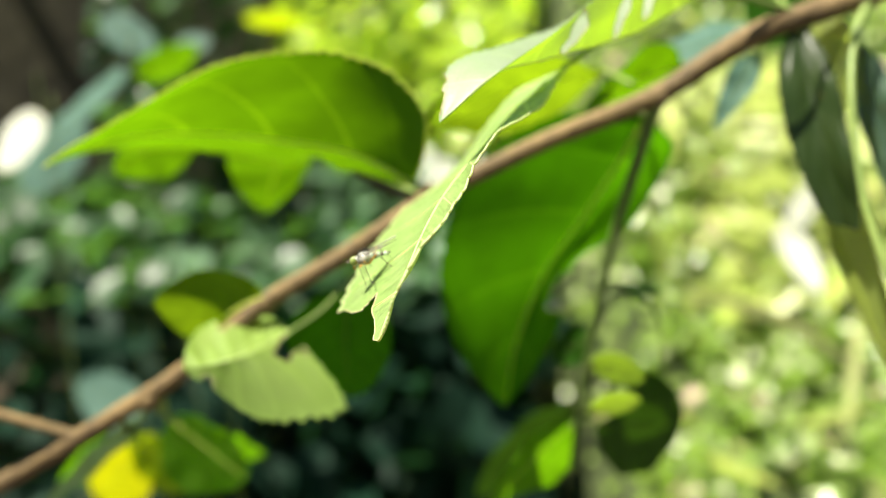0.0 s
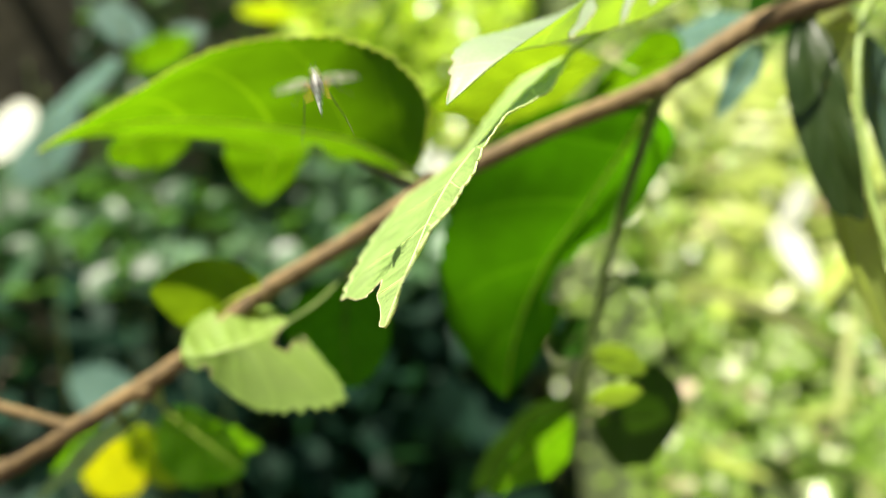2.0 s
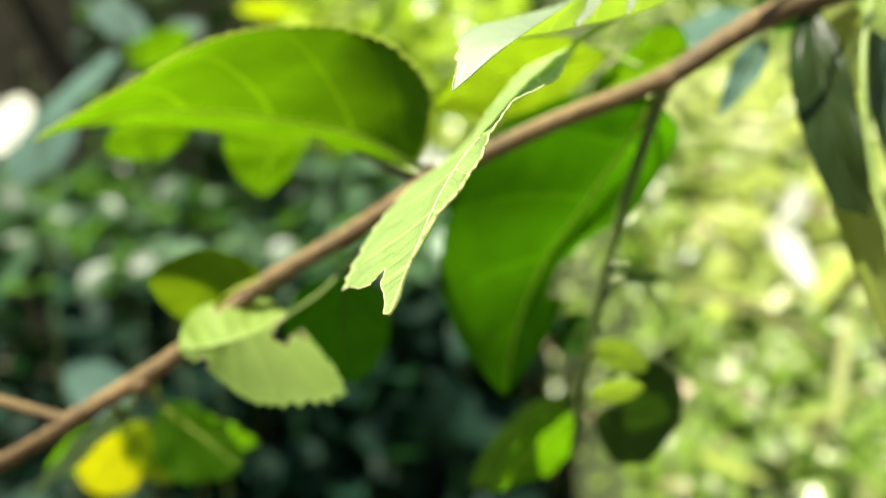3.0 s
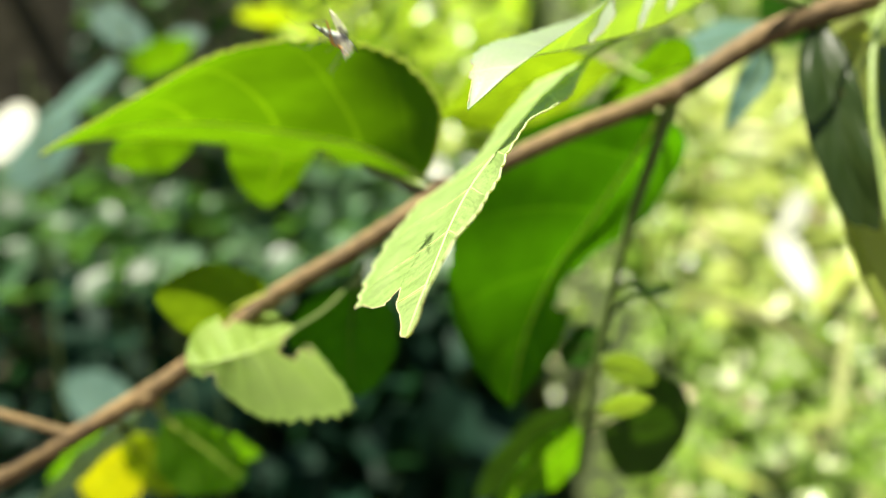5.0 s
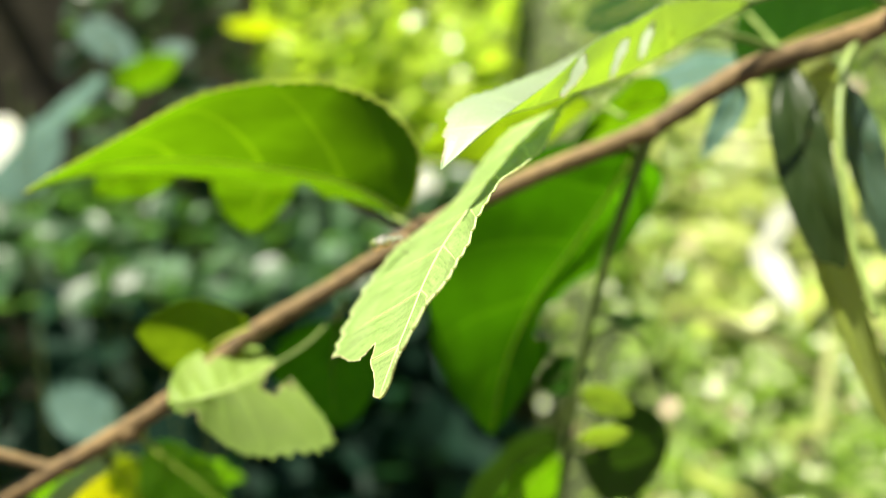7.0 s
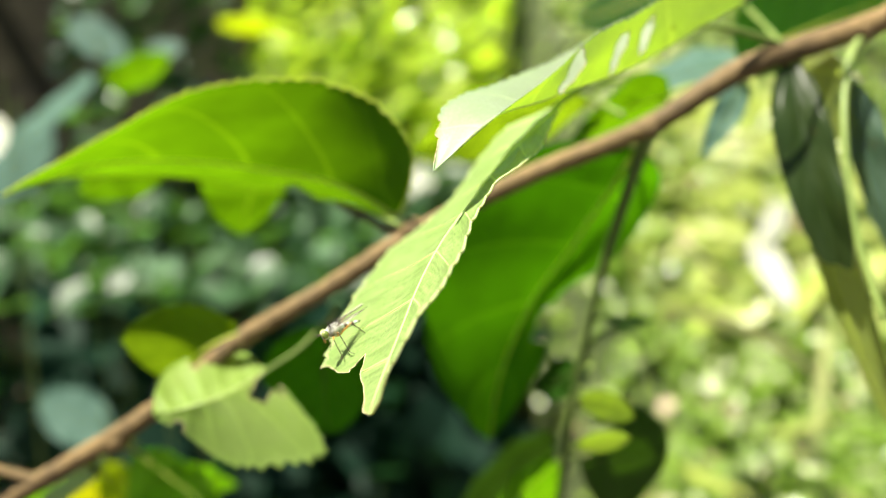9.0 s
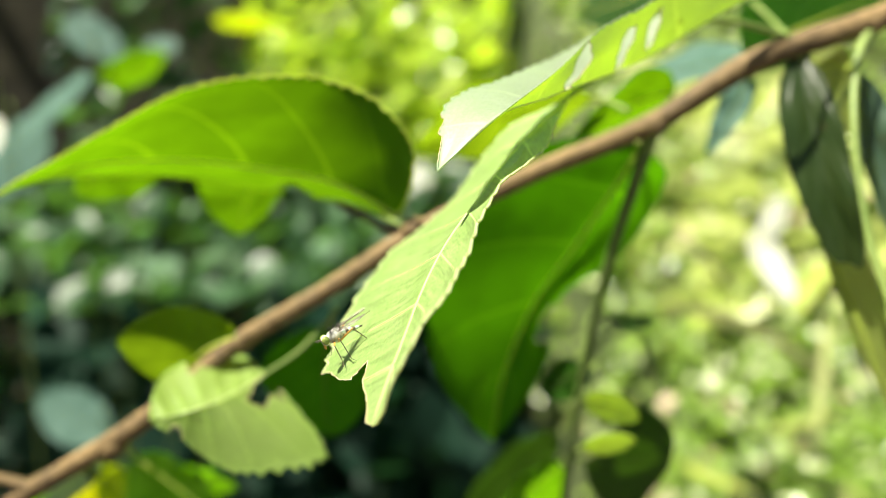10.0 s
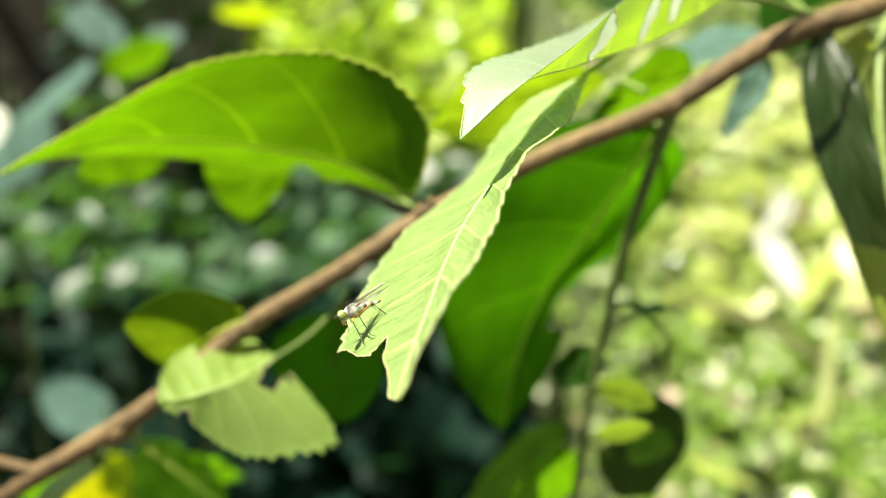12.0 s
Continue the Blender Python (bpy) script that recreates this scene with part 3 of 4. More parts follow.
# ---- leaves ----
# the sunlit leaf with the eaten tip, on which the fly sits
leaf((0.02284, 0.043, 1.00811), None, (-0.0076, -0.0065, 0.97331), None, None, ribs=[(0.01542, 0.033, 1.00256), (0.00713, 0.021, 0.99575), (0.00071, 0.01, 0.98909), (-0.00383, 0.001, 0.98155)],
     left_line=[(0.01283, 0.046, 1.00209), (0.00185, 0.044, 0.98973), (-0.00858, 0.038, 0.97965), (-0.01591, 0.019, 0.97169)],
     right_line=[(0.01686, 0.027, 1.00217), (0.00878, 0.0115, 0.998), (0.00315, 0.0, 0.99138), (-0.00204, -0.008, 0.98562)],
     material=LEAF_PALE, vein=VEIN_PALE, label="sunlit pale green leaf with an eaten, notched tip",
     stalk=[(0.0826, 0.0767, 1.0207), (0.0571, 0.0683, 1.0242), (0.0344, 0.0530, 1.0147)], bites=[(1.065, 1.0, 0.20, 0.80), (1.0, 0.46, 0.14, 0.19)],
     quilt=0.0006, edge=0.00017, rim=VEIN_PALE, seed=3, veins=8, slant=0.06, raised=True, teeth=24, tooth=0.10, rib=0.00026, round_tip=0.7)
# the leaf above it, folded along its midrib and eaten into holes
leaf((0.0643, 0.0592, 1.0296), None, (-0.00045, 0.0103, 0.9983), None, None, ribs=[(0.0417, 0.052, 1.01699), (0.0293, 0.042, 1.01169), (0.01699, 0.0265, 1.0078), (0.00746, 0.0155, 1.00467)],
     left_line=[(0.03757, 0.06, 1.02187), (0.02367, 0.05, 1.01646), (0.01141, 0.034, 1.01067), (0.00126, 0.022, 1.00725)],
     right_line=[(0.04257, 0.048, 1.02641), (0.03082, 0.038, 1.02092), (0.02152, 0.03, 1.01467), (0.01212, 0.0185, 1.00845)],
     material=LEAF_SHEEN_TONE, vein=VEIN_PALE, label="sunlit green leaf, folded, insect-eaten holes, sheen put in its colour",
     bites=[(0.55, -0.45, 0.034, 0.42), (0.37, -0.42, 0.026, 0.36), (0.26, -0.5, 0.022, 0.3), (0.93, 1.0, 0.035, 0.16), (0.87, 1.05, 0.02, 0.14)],
     stalk=[(0.1072, 0.0778, 1.0305), (0.0863, 0.0685, 1.0349)], seed=4, veins=6, slant=0.05, quilt=0.00012, teeth=30, tooth=0.07, ripple=0.0004, rib=0.0003)
# the large leaf with the light behind it
leaf((-0.00714, 0.068, 0.98366), None, (-0.08709, 0.064, 0.98781), None, None, ribs=[(-0.02182, 0.076, 0.9901), (-0.04132, 0.08, 0.99295), (-0.06042, 0.077, 0.99466), (-0.07575, 0.07, 0.99276)],
     left_line=[(-0.0048, 0.056, 1.00044), (-0.0203, 0.061, 1.01118), (-0.04286, 0.064, 1.01004), (-0.06634, 0.065, 1.00047)],
     right_line=[(-0.02053, 0.086, 0.98381), (-0.03885, 0.092, 0.98661), (-0.06286, 0.086, 0.98947), (-0.07675, 0.073, 0.99133)],
     material=LEAF, vein=VEIN, label="large green leaf seen from below with sun shining through",
     stalk=[(-0.0034, 0.0652, 0.9809), (-0.0051, 0.0656, 0.9829)], seed=5, edge=0.00026, rim=VEIN, tooth=0.05, teeth=34, veins=5, slant=0.34, rib=0.0007, bites=[(0.33, -1.0, 0.05, 0.4)], round_base=0.25, round_tip=0.3)
leaf((-0.0461, 0.1152, 0.9950), (-0.0526, 0.1267, 0.9816), (-0.0596, 0.1397, 0.9656), (-0.0667, 0.1244, 0.9853), (-0.0405, 0.1243, 0.9850), 0.42, 0.42, LEAF, VEIN,
     "green leaf hanging behind the large leaf", stalk=[(-0.0040, 0.0660, 0.9798), (-0.0213, 0.0930, 0.9868), (-0.0357, 0.1079, 0.9941)], seed=6, shape=0.8, blunt=0.7)
leaf((-0.0740, 0.1190, 0.9937), (-0.0911, 0.1261, 0.9883), (-0.1060, 0.1325, 0.9800), (-0.0945, 0.1225, 0.9909), (-0.0891, 0.1343, 0.9787), 0.45, 0.45, LEAF, VEIN,
     "green leaf hanging behind the large leaf", stalk=[(-0.0040, 0.0660, 0.9798), (-0.0247, 0.0965, 0.9888), (-0.0546, 0.1132, 0.9950)], seed=36, shape=0.8, blunt=0.7)
# the large leaf that hangs under the branch
leaf((0.04809, 0.078, 0.99856), None, (0.018, 0.095, 0.91654), None, None, ribs=[(0.04335, 0.083, 0.98758), (0.03668, 0.088, 0.9734), (0.02758, 0.092, 0.95737), (0.02065, 0.094, 0.93739)],
     left_line=[(0.02911, 0.08, 0.9992), (0.0091, 0.081, 0.98705), (-0.00029, 0.083, 0.96403), (0.00289, 0.088, 0.93955)],
     right_line=[(0.05685, 0.085, 0.98953), (0.04978, 0.09, 0.97159), (0.03532, 0.093, 0.95916), (0.03222, 0.095, 0.94036)],
     material=LEAF_DEEP, vein=VEIN, label="large deep green leaf hanging under the branch",
     stalk=[(0.0492, 0.0756, 1.0011), (0.0482, 0.0762, 0.9990)], seed=7, veins=5, slant=0.15, bites=[(0.69, -1.0, 0.055, 0.5)], rib=0.0007, round_tip=0.15)
# the cluster under the branch
leaf((-0.04149, 0.066, 0.9575), None, (-0.05984, 0.072, 0.94429), None, None, ribs=[(-0.04527, 0.067, 0.95584), (-0.0497, 0.068, 0.95332), (-0.05467, 0.07, 0.94916)],
     left_line=[(-0.04459, 0.066, 0.96221), (-0.05746, 0.066, 0.96341), (-0.06696, 0.066, 0.95573)],
     right_line=[(-0.04281, 0.069, 0.95315), (-0.04603, 0.071, 0.94911), (-0.05216, 0.072, 0.94574)],
     material=LEAF_OLIVE, vein=VEIN, label="olive green leaf on a pale stalk",
     stalk=[(-0.0400, 0.0674, 0.9578), (-0.0415, 0.0664, 0.9578)], seed=8, veins=4, slant=0.2, rib=0.0006, round_tip=0.4, round_base=0.2)
leaf((-0.0354, 0.064, 0.94983), None, (-0.05363, 0.048, 0.94753), None, None, ribs=[(-0.03933, 0.058, 0.94903), (-0.0435, 0.053, 0.94832), (-0.04858, 0.05, 0.9476)],
     left_line=[(-0.04291, 0.072, 0.95106), (-0.04916, 0.068, 0.95152), (-0.05538, 0.062, 0.95134)],
     right_line=[(-0.02191, 0.056, 0.93595), (-0.0368, 0.05, 0.93487), (-0.04757, 0.049, 0.94206)],
     material=LEAF_LIME, vein=VEIN_PALE, label="sunlit pale leaf folded along its midrib, ragged edge",
     stalk=[(-0.0204, 0.0675, 0.9628), (-0.0275, 0.0649, 0.9552)], bites=[(0.0, -0.56, 0.13, 0.50), (0.11, -0.2, 0.15, 0.17), (0.36, 1.0, 0.05, 0.15), (0.58, 1.0, 0.05, 0.25), (0.80, -0.9, 0.035, 0.4)],
     veins=7, quilt=0.0003, slant=0.05, tooth=0.13, teeth=22, seed=9, round_tip=0.3, rib=0.0002, stalk_radius=0.0004)
leaf((-0.0233, 0.0793, 0.9557), (-0.0255, 0.0831, 0.9399), (-0.0249, 0.0858, 0.9237), (-0.0410, 0.0865, 0.9370), (-0.0138, 0.0806, 0.9379), 0.55, 0.55, LEAF_DEEP, VEIN_DARK,
     "deep green leaf in shade", stalk=[(-0.0205, 0.0686, 0.9631)], shape=0.8, blunt=0.6, seed=10)
leaf((-0.0879, 0.1150, 0.9027), (-0.0741, 0.1103, 0.8948), (-0.0617, 0.1065, 0.8866), (-0.0668, 0.1050, 0.9036), (-0.0888, 0.1186, 0.8763), 0.45, 0.45, LEAF_LIGHT, VEIN,
     "green leaf below the branch", stalk=[(-0.0708, 0.0740, 0.9311), (-0.0804, 0.0964, 0.9159)], shape=0.8, blunt=0.6, seed=11)
leaf((-0.0837, 0.1360, 0.8857), (-0.0752, 0.1398, 0.8796), (-0.0648, 0.1391, 0.8764), (-0.0723, 0.1332, 0.8871), (-0.0784, 0.1451, 0.8711), 0.45, 0.45, LEAF_LIGHT, VEIN,
     "green leaf below the branch", stalk=[(-0.0701, 0.0652, 0.9329), (-0.0816, 0.1048, 0.9073)], seed=12)
leaf((-0.1275, 0.1678, 0.8673), (-0.1168, 0.1679, 0.8578), (-0.1093, 0.1678, 0.8431), (-0.1078, 0.1582, 0.8700), (-0.1290, 0.1771, 0.8437), 0.45, 0.45, LEAF_SPRING, VEIN,
     "yellow-green leaf below the branch", shape=0.8, blunt=0.6, stalk=[(-0.0769, 0.0650, 0.9272), (-0.1034, 0.1180, 0.8976)], seed=13)
leaf((-0.1309, 0.1805, 0.8546), (-0.1402, 0.1775, 0.8456), (-0.1495, 0.1753, 0.8351), (-0.1442, 0.1683, 0.8601), (-0.1354, 0.1879, 0.8269), 0.5, 0.5, LEAF_YELLOW, VEIN,
     "bright yellow dying leaf", shape=0.9, blunt=0.55, stalk=[(-0.0769, 0.0650, 0.9272), (-0.1045, 0.1220, 0.8924)], seed=14)
leaf((-0.1404, 0.1958, 0.8546), (-0.1598, 0.1979, 0.8406), (-0.1811, 0.2005, 0.8288), (-0.1615, 0.1908, 0.8503), (-0.1628, 0.2060, 0.8255), 0.5, 0.5, LEAF_LIGHT, VEIN,
     "green leaf below the branch", stalk=[(-0.0769, 0.0650, 0.9272), (-0.1092, 0.1321, 0.8914)], seed=15)
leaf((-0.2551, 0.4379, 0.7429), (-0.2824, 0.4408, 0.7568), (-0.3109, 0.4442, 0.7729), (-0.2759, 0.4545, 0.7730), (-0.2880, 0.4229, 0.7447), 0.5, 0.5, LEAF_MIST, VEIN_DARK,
     "bluish green leaf, its sky sheen put in colour", shape=0.9, blunt=0.55, stalk=[(-0.27, 0.55, 0.0), (-0.265, 0.53, 0.4)], seed=16, group="")
leaf((-0.0858, 0.0919, 0.9142), (-0.1012, 0.0931, 0.9007), (-0.1183, 0.0937, 0.8839), (-0.1058, 0.0971, 0.9002), (-0.0970, 0.0891, 0.9011), 0.5, 0.5, LEAF_SHADE_TONE, VEIN_DARK,
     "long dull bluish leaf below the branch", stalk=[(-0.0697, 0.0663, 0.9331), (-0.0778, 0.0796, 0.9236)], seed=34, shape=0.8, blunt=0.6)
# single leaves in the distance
leaf((-0.3416, 0.4914, 0.9948), (-0.3609, 0.4874, 0.9759), (-0.3801, 0.4819, 0.9500), (-0.3804, 0.5052, 0.9874), (-0.3418, 0.4696, 0.9642), 0.5, 0.5, LEAF_GLARE, VEIN_PALE,
     "leaf coloured near-white to stand for a sun-bright spot", shape=0.9, blunt=0.5, stalk=[(-0.40, 0.62, 0.0), (-0.385, 0.56, 0.5)], seed=41, group="")
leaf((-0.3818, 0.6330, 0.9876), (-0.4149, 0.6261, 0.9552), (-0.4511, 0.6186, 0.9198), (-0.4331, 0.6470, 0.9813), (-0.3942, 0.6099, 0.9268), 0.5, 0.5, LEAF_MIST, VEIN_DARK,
     "bluish green leaf, its sky sheen put in colour", shape=0.9, blunt=0.5, stalk=[(-0.38, 0.72, 0.0), (-0.375, 0.70, 0.6)], seed=42, group="")
leaf((-0.2726, 0.8662, 1.1227), (-0.2354, 0.8655, 1.1196), (-0.1967, 0.8652, 1.1181), (-0.2307, 0.8551, 1.1285), (-0.2377, 0.8790, 1.1108), 0.5, 0.5, LEAF_SPRING, VEIN,
     "yellow-green blade lit by the sun", shape=0.9, blunt=0.35, stalk=[(-0.30, 1.0, 0.0), (-0.29, 0.95, 0.8)], seed=43, group="", tooth=0.0)
leaf((-0.1966, 0.3542, 1.0226), (-0.1749, 0.3553, 1.0279), (-0.1568, 0.3576, 1.0385), (-0.1760, 0.3471, 1.0376), (-0.1780, 0.3658, 1.0196), 0.5, 0.5, LEAF, VEIN,
     "green leaf in front of the hedge", shape=0.9, blunt=0.5, stalk=[(-0.20, 0.5, 0.0), (-0.195, 0.42, 0.7)], seed=44, group="")
leaf((-0.3222, 0.5720, 1.0855), (-0.2982, 0.5687, 1.0699), (-0.2688, 0.5643, 1.0490), (-0.2921, 0.5820, 1.0843), (-0.3039, 0.5555, 1.0559), 0.5, 0.5, LEAF_MIST, VEIN_DARK,
     "bluish green leaf, its sky sheen put in colour", shape=0.9, blunt=0.5, stalk=[(-0.33, 0.7, 0.0), (-0.325, 0.62, 0.8)], seed=45, group="")
leaf((-0.2964, 0.4272, 0.9815), (-0.2706, 0.4321, 1.0042), (-0.2418, 0.4376, 1.0303), (-0.2819, 0.4454, 1.0095), (-0.2586, 0.4186, 0.9987), 0.5, 0.5, LEAF_MIST, VEIN_DARK,
     "straight grey-green grass-like blade", shape=0.9, blunt=0.3, stalk=[(-0.35, 0.5, 0.0), (-0.34, 0.48, 0.6)], seed=46, group="", tooth=0.0)
leaf((-0.2447, 0.5456, 1.0575), (-0.2292, 0.5458, 1.0585), (-0.2127, 0.5465, 1.0616), (-0.2311, 0.5530, 1.0682), (-0.2263, 0.5387, 1.0490), 0.5, 0.5, LEAF_MIST, VEIN_DARK,
     "bluish green leaf, its sky sheen put in colour", shape=0.9, blunt=0.5, stalk=[(-0.24, 0.6, 0.0), (-0.235, 0.6, 0.8)], seed=47, group="")
leaf((0.3387, 0.5661, 0.8892), (0.3458, 0.5450, 0.8621), (0.3530, 0.5158, 0.8304), (0.3309, 0.5450, 0.8621), (0.3601, 0.5461, 0.8675), 0.5, 0.4, LEAF_GLARE, VEIN_PALE,
     "leaf coloured near-white to stand for a sun-bright spot", shape=0.9, blunt=0.6, stalk=[(0.4367, 0.6095, 0.6849), (0.3716, 0.5802, 0.7874)], seed=48, group="")
leaf((0.3793, 0.5907, 0.9231), (0.3611, 0.5740, 0.9022), (0.3391, 0.5545, 0.8827), (0.3498, 0.5751, 0.9078), (0.3702, 0.5722, 0.8939), 0.5, 0.5, LEAF_GLARE, VEIN_PALE,
     "leaf coloured near-white to stand for a sun-bright spot", shape=0.9, blunt=0.6, stalk=[(0.4686, 0.6095, 0.6849), (0.4192, 0.5998, 0.8315)], seed=49, group="")
# small near-white leaves added to make bright blurred discs
leaf((-0.04508, 1.0, 0.9374), (-0.02949, 1.0, 0.92964), (-0.01385, 1.0, 0.92031), (-0.02519, 1.02, 0.94097), (-0.03363, 0.98, 0.91872), 0.5, 0.5, LEAF_GLARE, VEIN_PALE,
     "leaf coloured near-white to stand for a sun-bright spot", shape=0.9, blunt=0.55, stalk=[(-0.0751, 1.08, 0.0), (-0.0651, 1.05, 0.5578)], seed=80, group="", rows=24, cols=5, veins=4)
leaf((-0.01414, 1.1, 0.9051), (0.00607, 1.1, 0.89504), (0.02636, 1.1, 0.88291), (0.01231, 1.12, 0.90962), (0.0, 1.08, 0.88091), 0.5, 0.5, LEAF_GLARE, VEIN_PALE,
     "leaf coloured near-white to stand for a sun-bright spot", shape=0.9, blunt=0.55, stalk=[(-0.0442, 1.18, 0.0), (-0.0342, 1.15, 0.537)], seed=81, group="", rows=24, cols=5, veins=4)
leaf((-0.02912, 1.05, 0.88884), (-0.01555, 1.05, 0.88205), (-0.00195, 1.05, 0.87387), (-0.01165, 1.07, 0.89101), (-0.01933, 1.03, 0.87342), 0.5, 0.5, LEAF_GLARE, VEIN_PALE,
     "leaf coloured near-white to stand for a sun-bright spot", shape=0.9, blunt=0.55, stalk=[(-0.0592, 1.13, 0.0), (-0.0492, 1.1, 0.5292)], seed=82, group="", rows=24, cols=5, veins=4)
leaf((0.47088, 1.7, 1.17353), (0.51621, 1.7, 1.1524), (0.56207, 1.7, 1.1269), (0.5332, 1.72, 1.18825), (0.49938, 1.68, 1.11703), 0.5, 0.5, LEAF_GLARE, VEIN_PALE,
     "leaf coloured near-white to stand for a sun-bright spot", shape=0.9, blunt=0.55, stalk=[(0.4421, 1.78, 0.0), (0.4521, 1.75, 0.6914)], seed=83, group="", rows=24, cols=5, veins=4)
leaf((0.44932, 1.3, 0.96797), (0.48076, 1.3, 0.95302), (0.51258, 1.3, 0.93499), (0.49517, 1.32, 0.97657), (0.46651, 1.28, 0.92999), 0.5, 0.5, LEAF_GLARE, VEIN_PALE,
     "leaf coloured near-white to stand for a sun-bright spot", shape=0.9, blunt=0.55, stalk=[(0.4204, 1.38, 0.0), (0.4303, 1.35, 0.5718)], seed=84, group="", rows=24, cols=5, veins=4)
leaf((0.50232, 1.25, 0.87487), (0.53086, 1.25, 0.86117), (0.55975, 1.25, 0.84465), (0.54533, 1.27, 0.8813), (0.51653, 1.23, 0.84155), 0.5, 0.5, LEAF_GLARE, VEIN_PALE,
     "leaf coloured near-white to stand for a sun-bright spot", shape=0.9, blunt=0.55, stalk=[(0.4734, 1.33, 0.0), (0.4834, 1.3, 0.5167)], seed=85, group="", rows=24, cols=5, veins=4)
# leaves behind the branch
leaf((0.04148, 0.094, 1.00966), None, (-0.00367, 0.098, 0.99605), None, None, ribs=[(0.02941, 0.098, 1.00765), (0.01439, 0.1, 1.0034)],
     left_line=[(0.02611, 0.09, 1.0131), (0.00902, 0.09, 1.01096)],
     right_line=[(0.03442, 0.106, 1.0008), (0.01865, 0.108, 0.99326)],
     material=LEAF_OLIVE, vein=VEIN, label="olive green leaf behind the branch, light shining through",
     stalk=[(0.0451, 0.0807, 1.0058)], seed=17, veins=5, slant=0.2)
leaf((0.0623, 0.0981, 1.0107), (0.0497, 0.0972, 1.0064), (0.0349, 0.0952, 0.9970), (0.0488, 0.0907, 1.0141), (0.0516, 0.1082, 1.0006), 0.5, 0.5, LEAF, VEIN,
     "green leaf behind the branch", stalk=[(0.0567, 0.0778, 1.0063)], seed=18)
leaf((0.0910, 0.1187, 1.0209), (0.0762, 0.1233, 1.0184), (0.0564, 0.1271, 1.0124), (0.0805, 0.1350, 1.0253), (0.0708, 0.1172, 1.0137), 0.5, 0.5, LEAF_MIST, VEIN_DARK,
     "bluish green leaf behind the branch", stalk=[(0.0713, 0.0759, 1.0169), (0.0819, 0.0979, 1.0191)], seed=19)
leaf((0.0857, 0.1073, 1.0156), (0.0816, 0.1062, 1.0053), (0.0749, 0.1048, 0.9942), (0.0775, 0.1075, 1.0068), (0.0839, 0.1031, 1.0053), 0.5, 0.5, LEAF_MIST, VEIN_DARK,
     "small bluish leaf hanging behind the branch", seed=20, stalk=[(0.0723, 0.0789, 1.0163)])
leaf((0.0771, 0.0925, 1.0180), (0.1065, 0.1156, 1.0305), (0.1457, 0.1386, 1.0422), (0.1073, 0.1345, 1.0473), (0.1064, 0.1089, 1.0232), 0.5, 0.5, LEAF_DEEP, VEIN,
     "deep green leaf behind the branch", stalk=[(0.0688, 0.0756, 1.0154), (0.0730, 0.0841, 1.0168)], seed=21, shape=0.8, blunt=0.6)
leaf((0.0892, 0.1870, 1.0535), (0.0717, 0.1904, 1.0458), (0.0578, 0.1948, 1.0422), (0.0732, 0.1975, 1.0552), (0.0744, 0.1832, 1.0359), 0.5, 0.5, LEAF_DEEP, VEIN,
     "deep green leaf high behind the branch", stalk=[(0.0801, 0.0767, 1.0204), (0.0927, 0.1387, 1.0431)], seed=22)
# the twig by the branch's thick end and its leaves
# one hanging leaf as two: upper part coloured as shaded, lower as sunlit
leaf((0.0811, 0.0762, 1.0182), (0.0807, 0.0646, 0.9974), (0.0851, 0.0570, 0.9760), (0.0737, 0.0681, 1.0042), (0.0835, 0.0600, 0.9999), 0.30, 0.36, LEAF_SHADE_TONE, LEAF_SHADE_TONE,
     "upper part of a long hanging leaf, shade in its colour", shape=0.72, blunt=0.55, seed=23, stalk=[(0.0826, 0.0766, 1.0202)], teeth=24, tooth=0.10, rib=0.0002, tip_blunt=0.3)
leaf((0.0841, 0.0680, 0.9894), (0.0878, 0.0608, 0.9700), (0.0968, 0.0489, 0.9425), (0.0835, 0.0652, 0.9808), (0.0915, 0.0587, 0.9742), 0.17, 0.3, LEAF_THIN, VEIN,
     "lower part of that hanging leaf, sunlit tone in its colour", shape=0.6, blunt=0.4, seed=29, stalk=[(0.0826, 0.0766, 1.0199), (0.0841, 0.0731, 1.0036)], teeth=30, tooth=0.08, rib=0.0003)
leaf((0.0916, 0.0735, 1.0153), (0.0894, 0.0789, 1.0165), (0.0854, 0.0834, 1.0184), (0.0916, 0.0842, 1.0223), (0.0909, 0.0735, 1.0006), 0.5, 0.4, LEAF_THIN, VEIN,
     "thin pale olive leaf by the twig", shape=0.8, blunt=0.6, seed=30, stalk=[(0.0901, 0.0704, 1.0151)], rib=0.0003)
leaf((0.0947, 0.0765, 1.0146), (0.0983, 0.0723, 0.9952), (0.1049, 0.0679, 0.9745), (0.0963, 0.0749, 0.9975), (0.1018, 0.0691, 0.9990), 0.5, 0.4, LEAF_BLUE, VEIN_DARK,
     "dark bluish leaf hanging by the twig", stalk=[(0.0901, 0.0704, 1.0148), (0.0923, 0.0734, 1.0149)], seed=24)


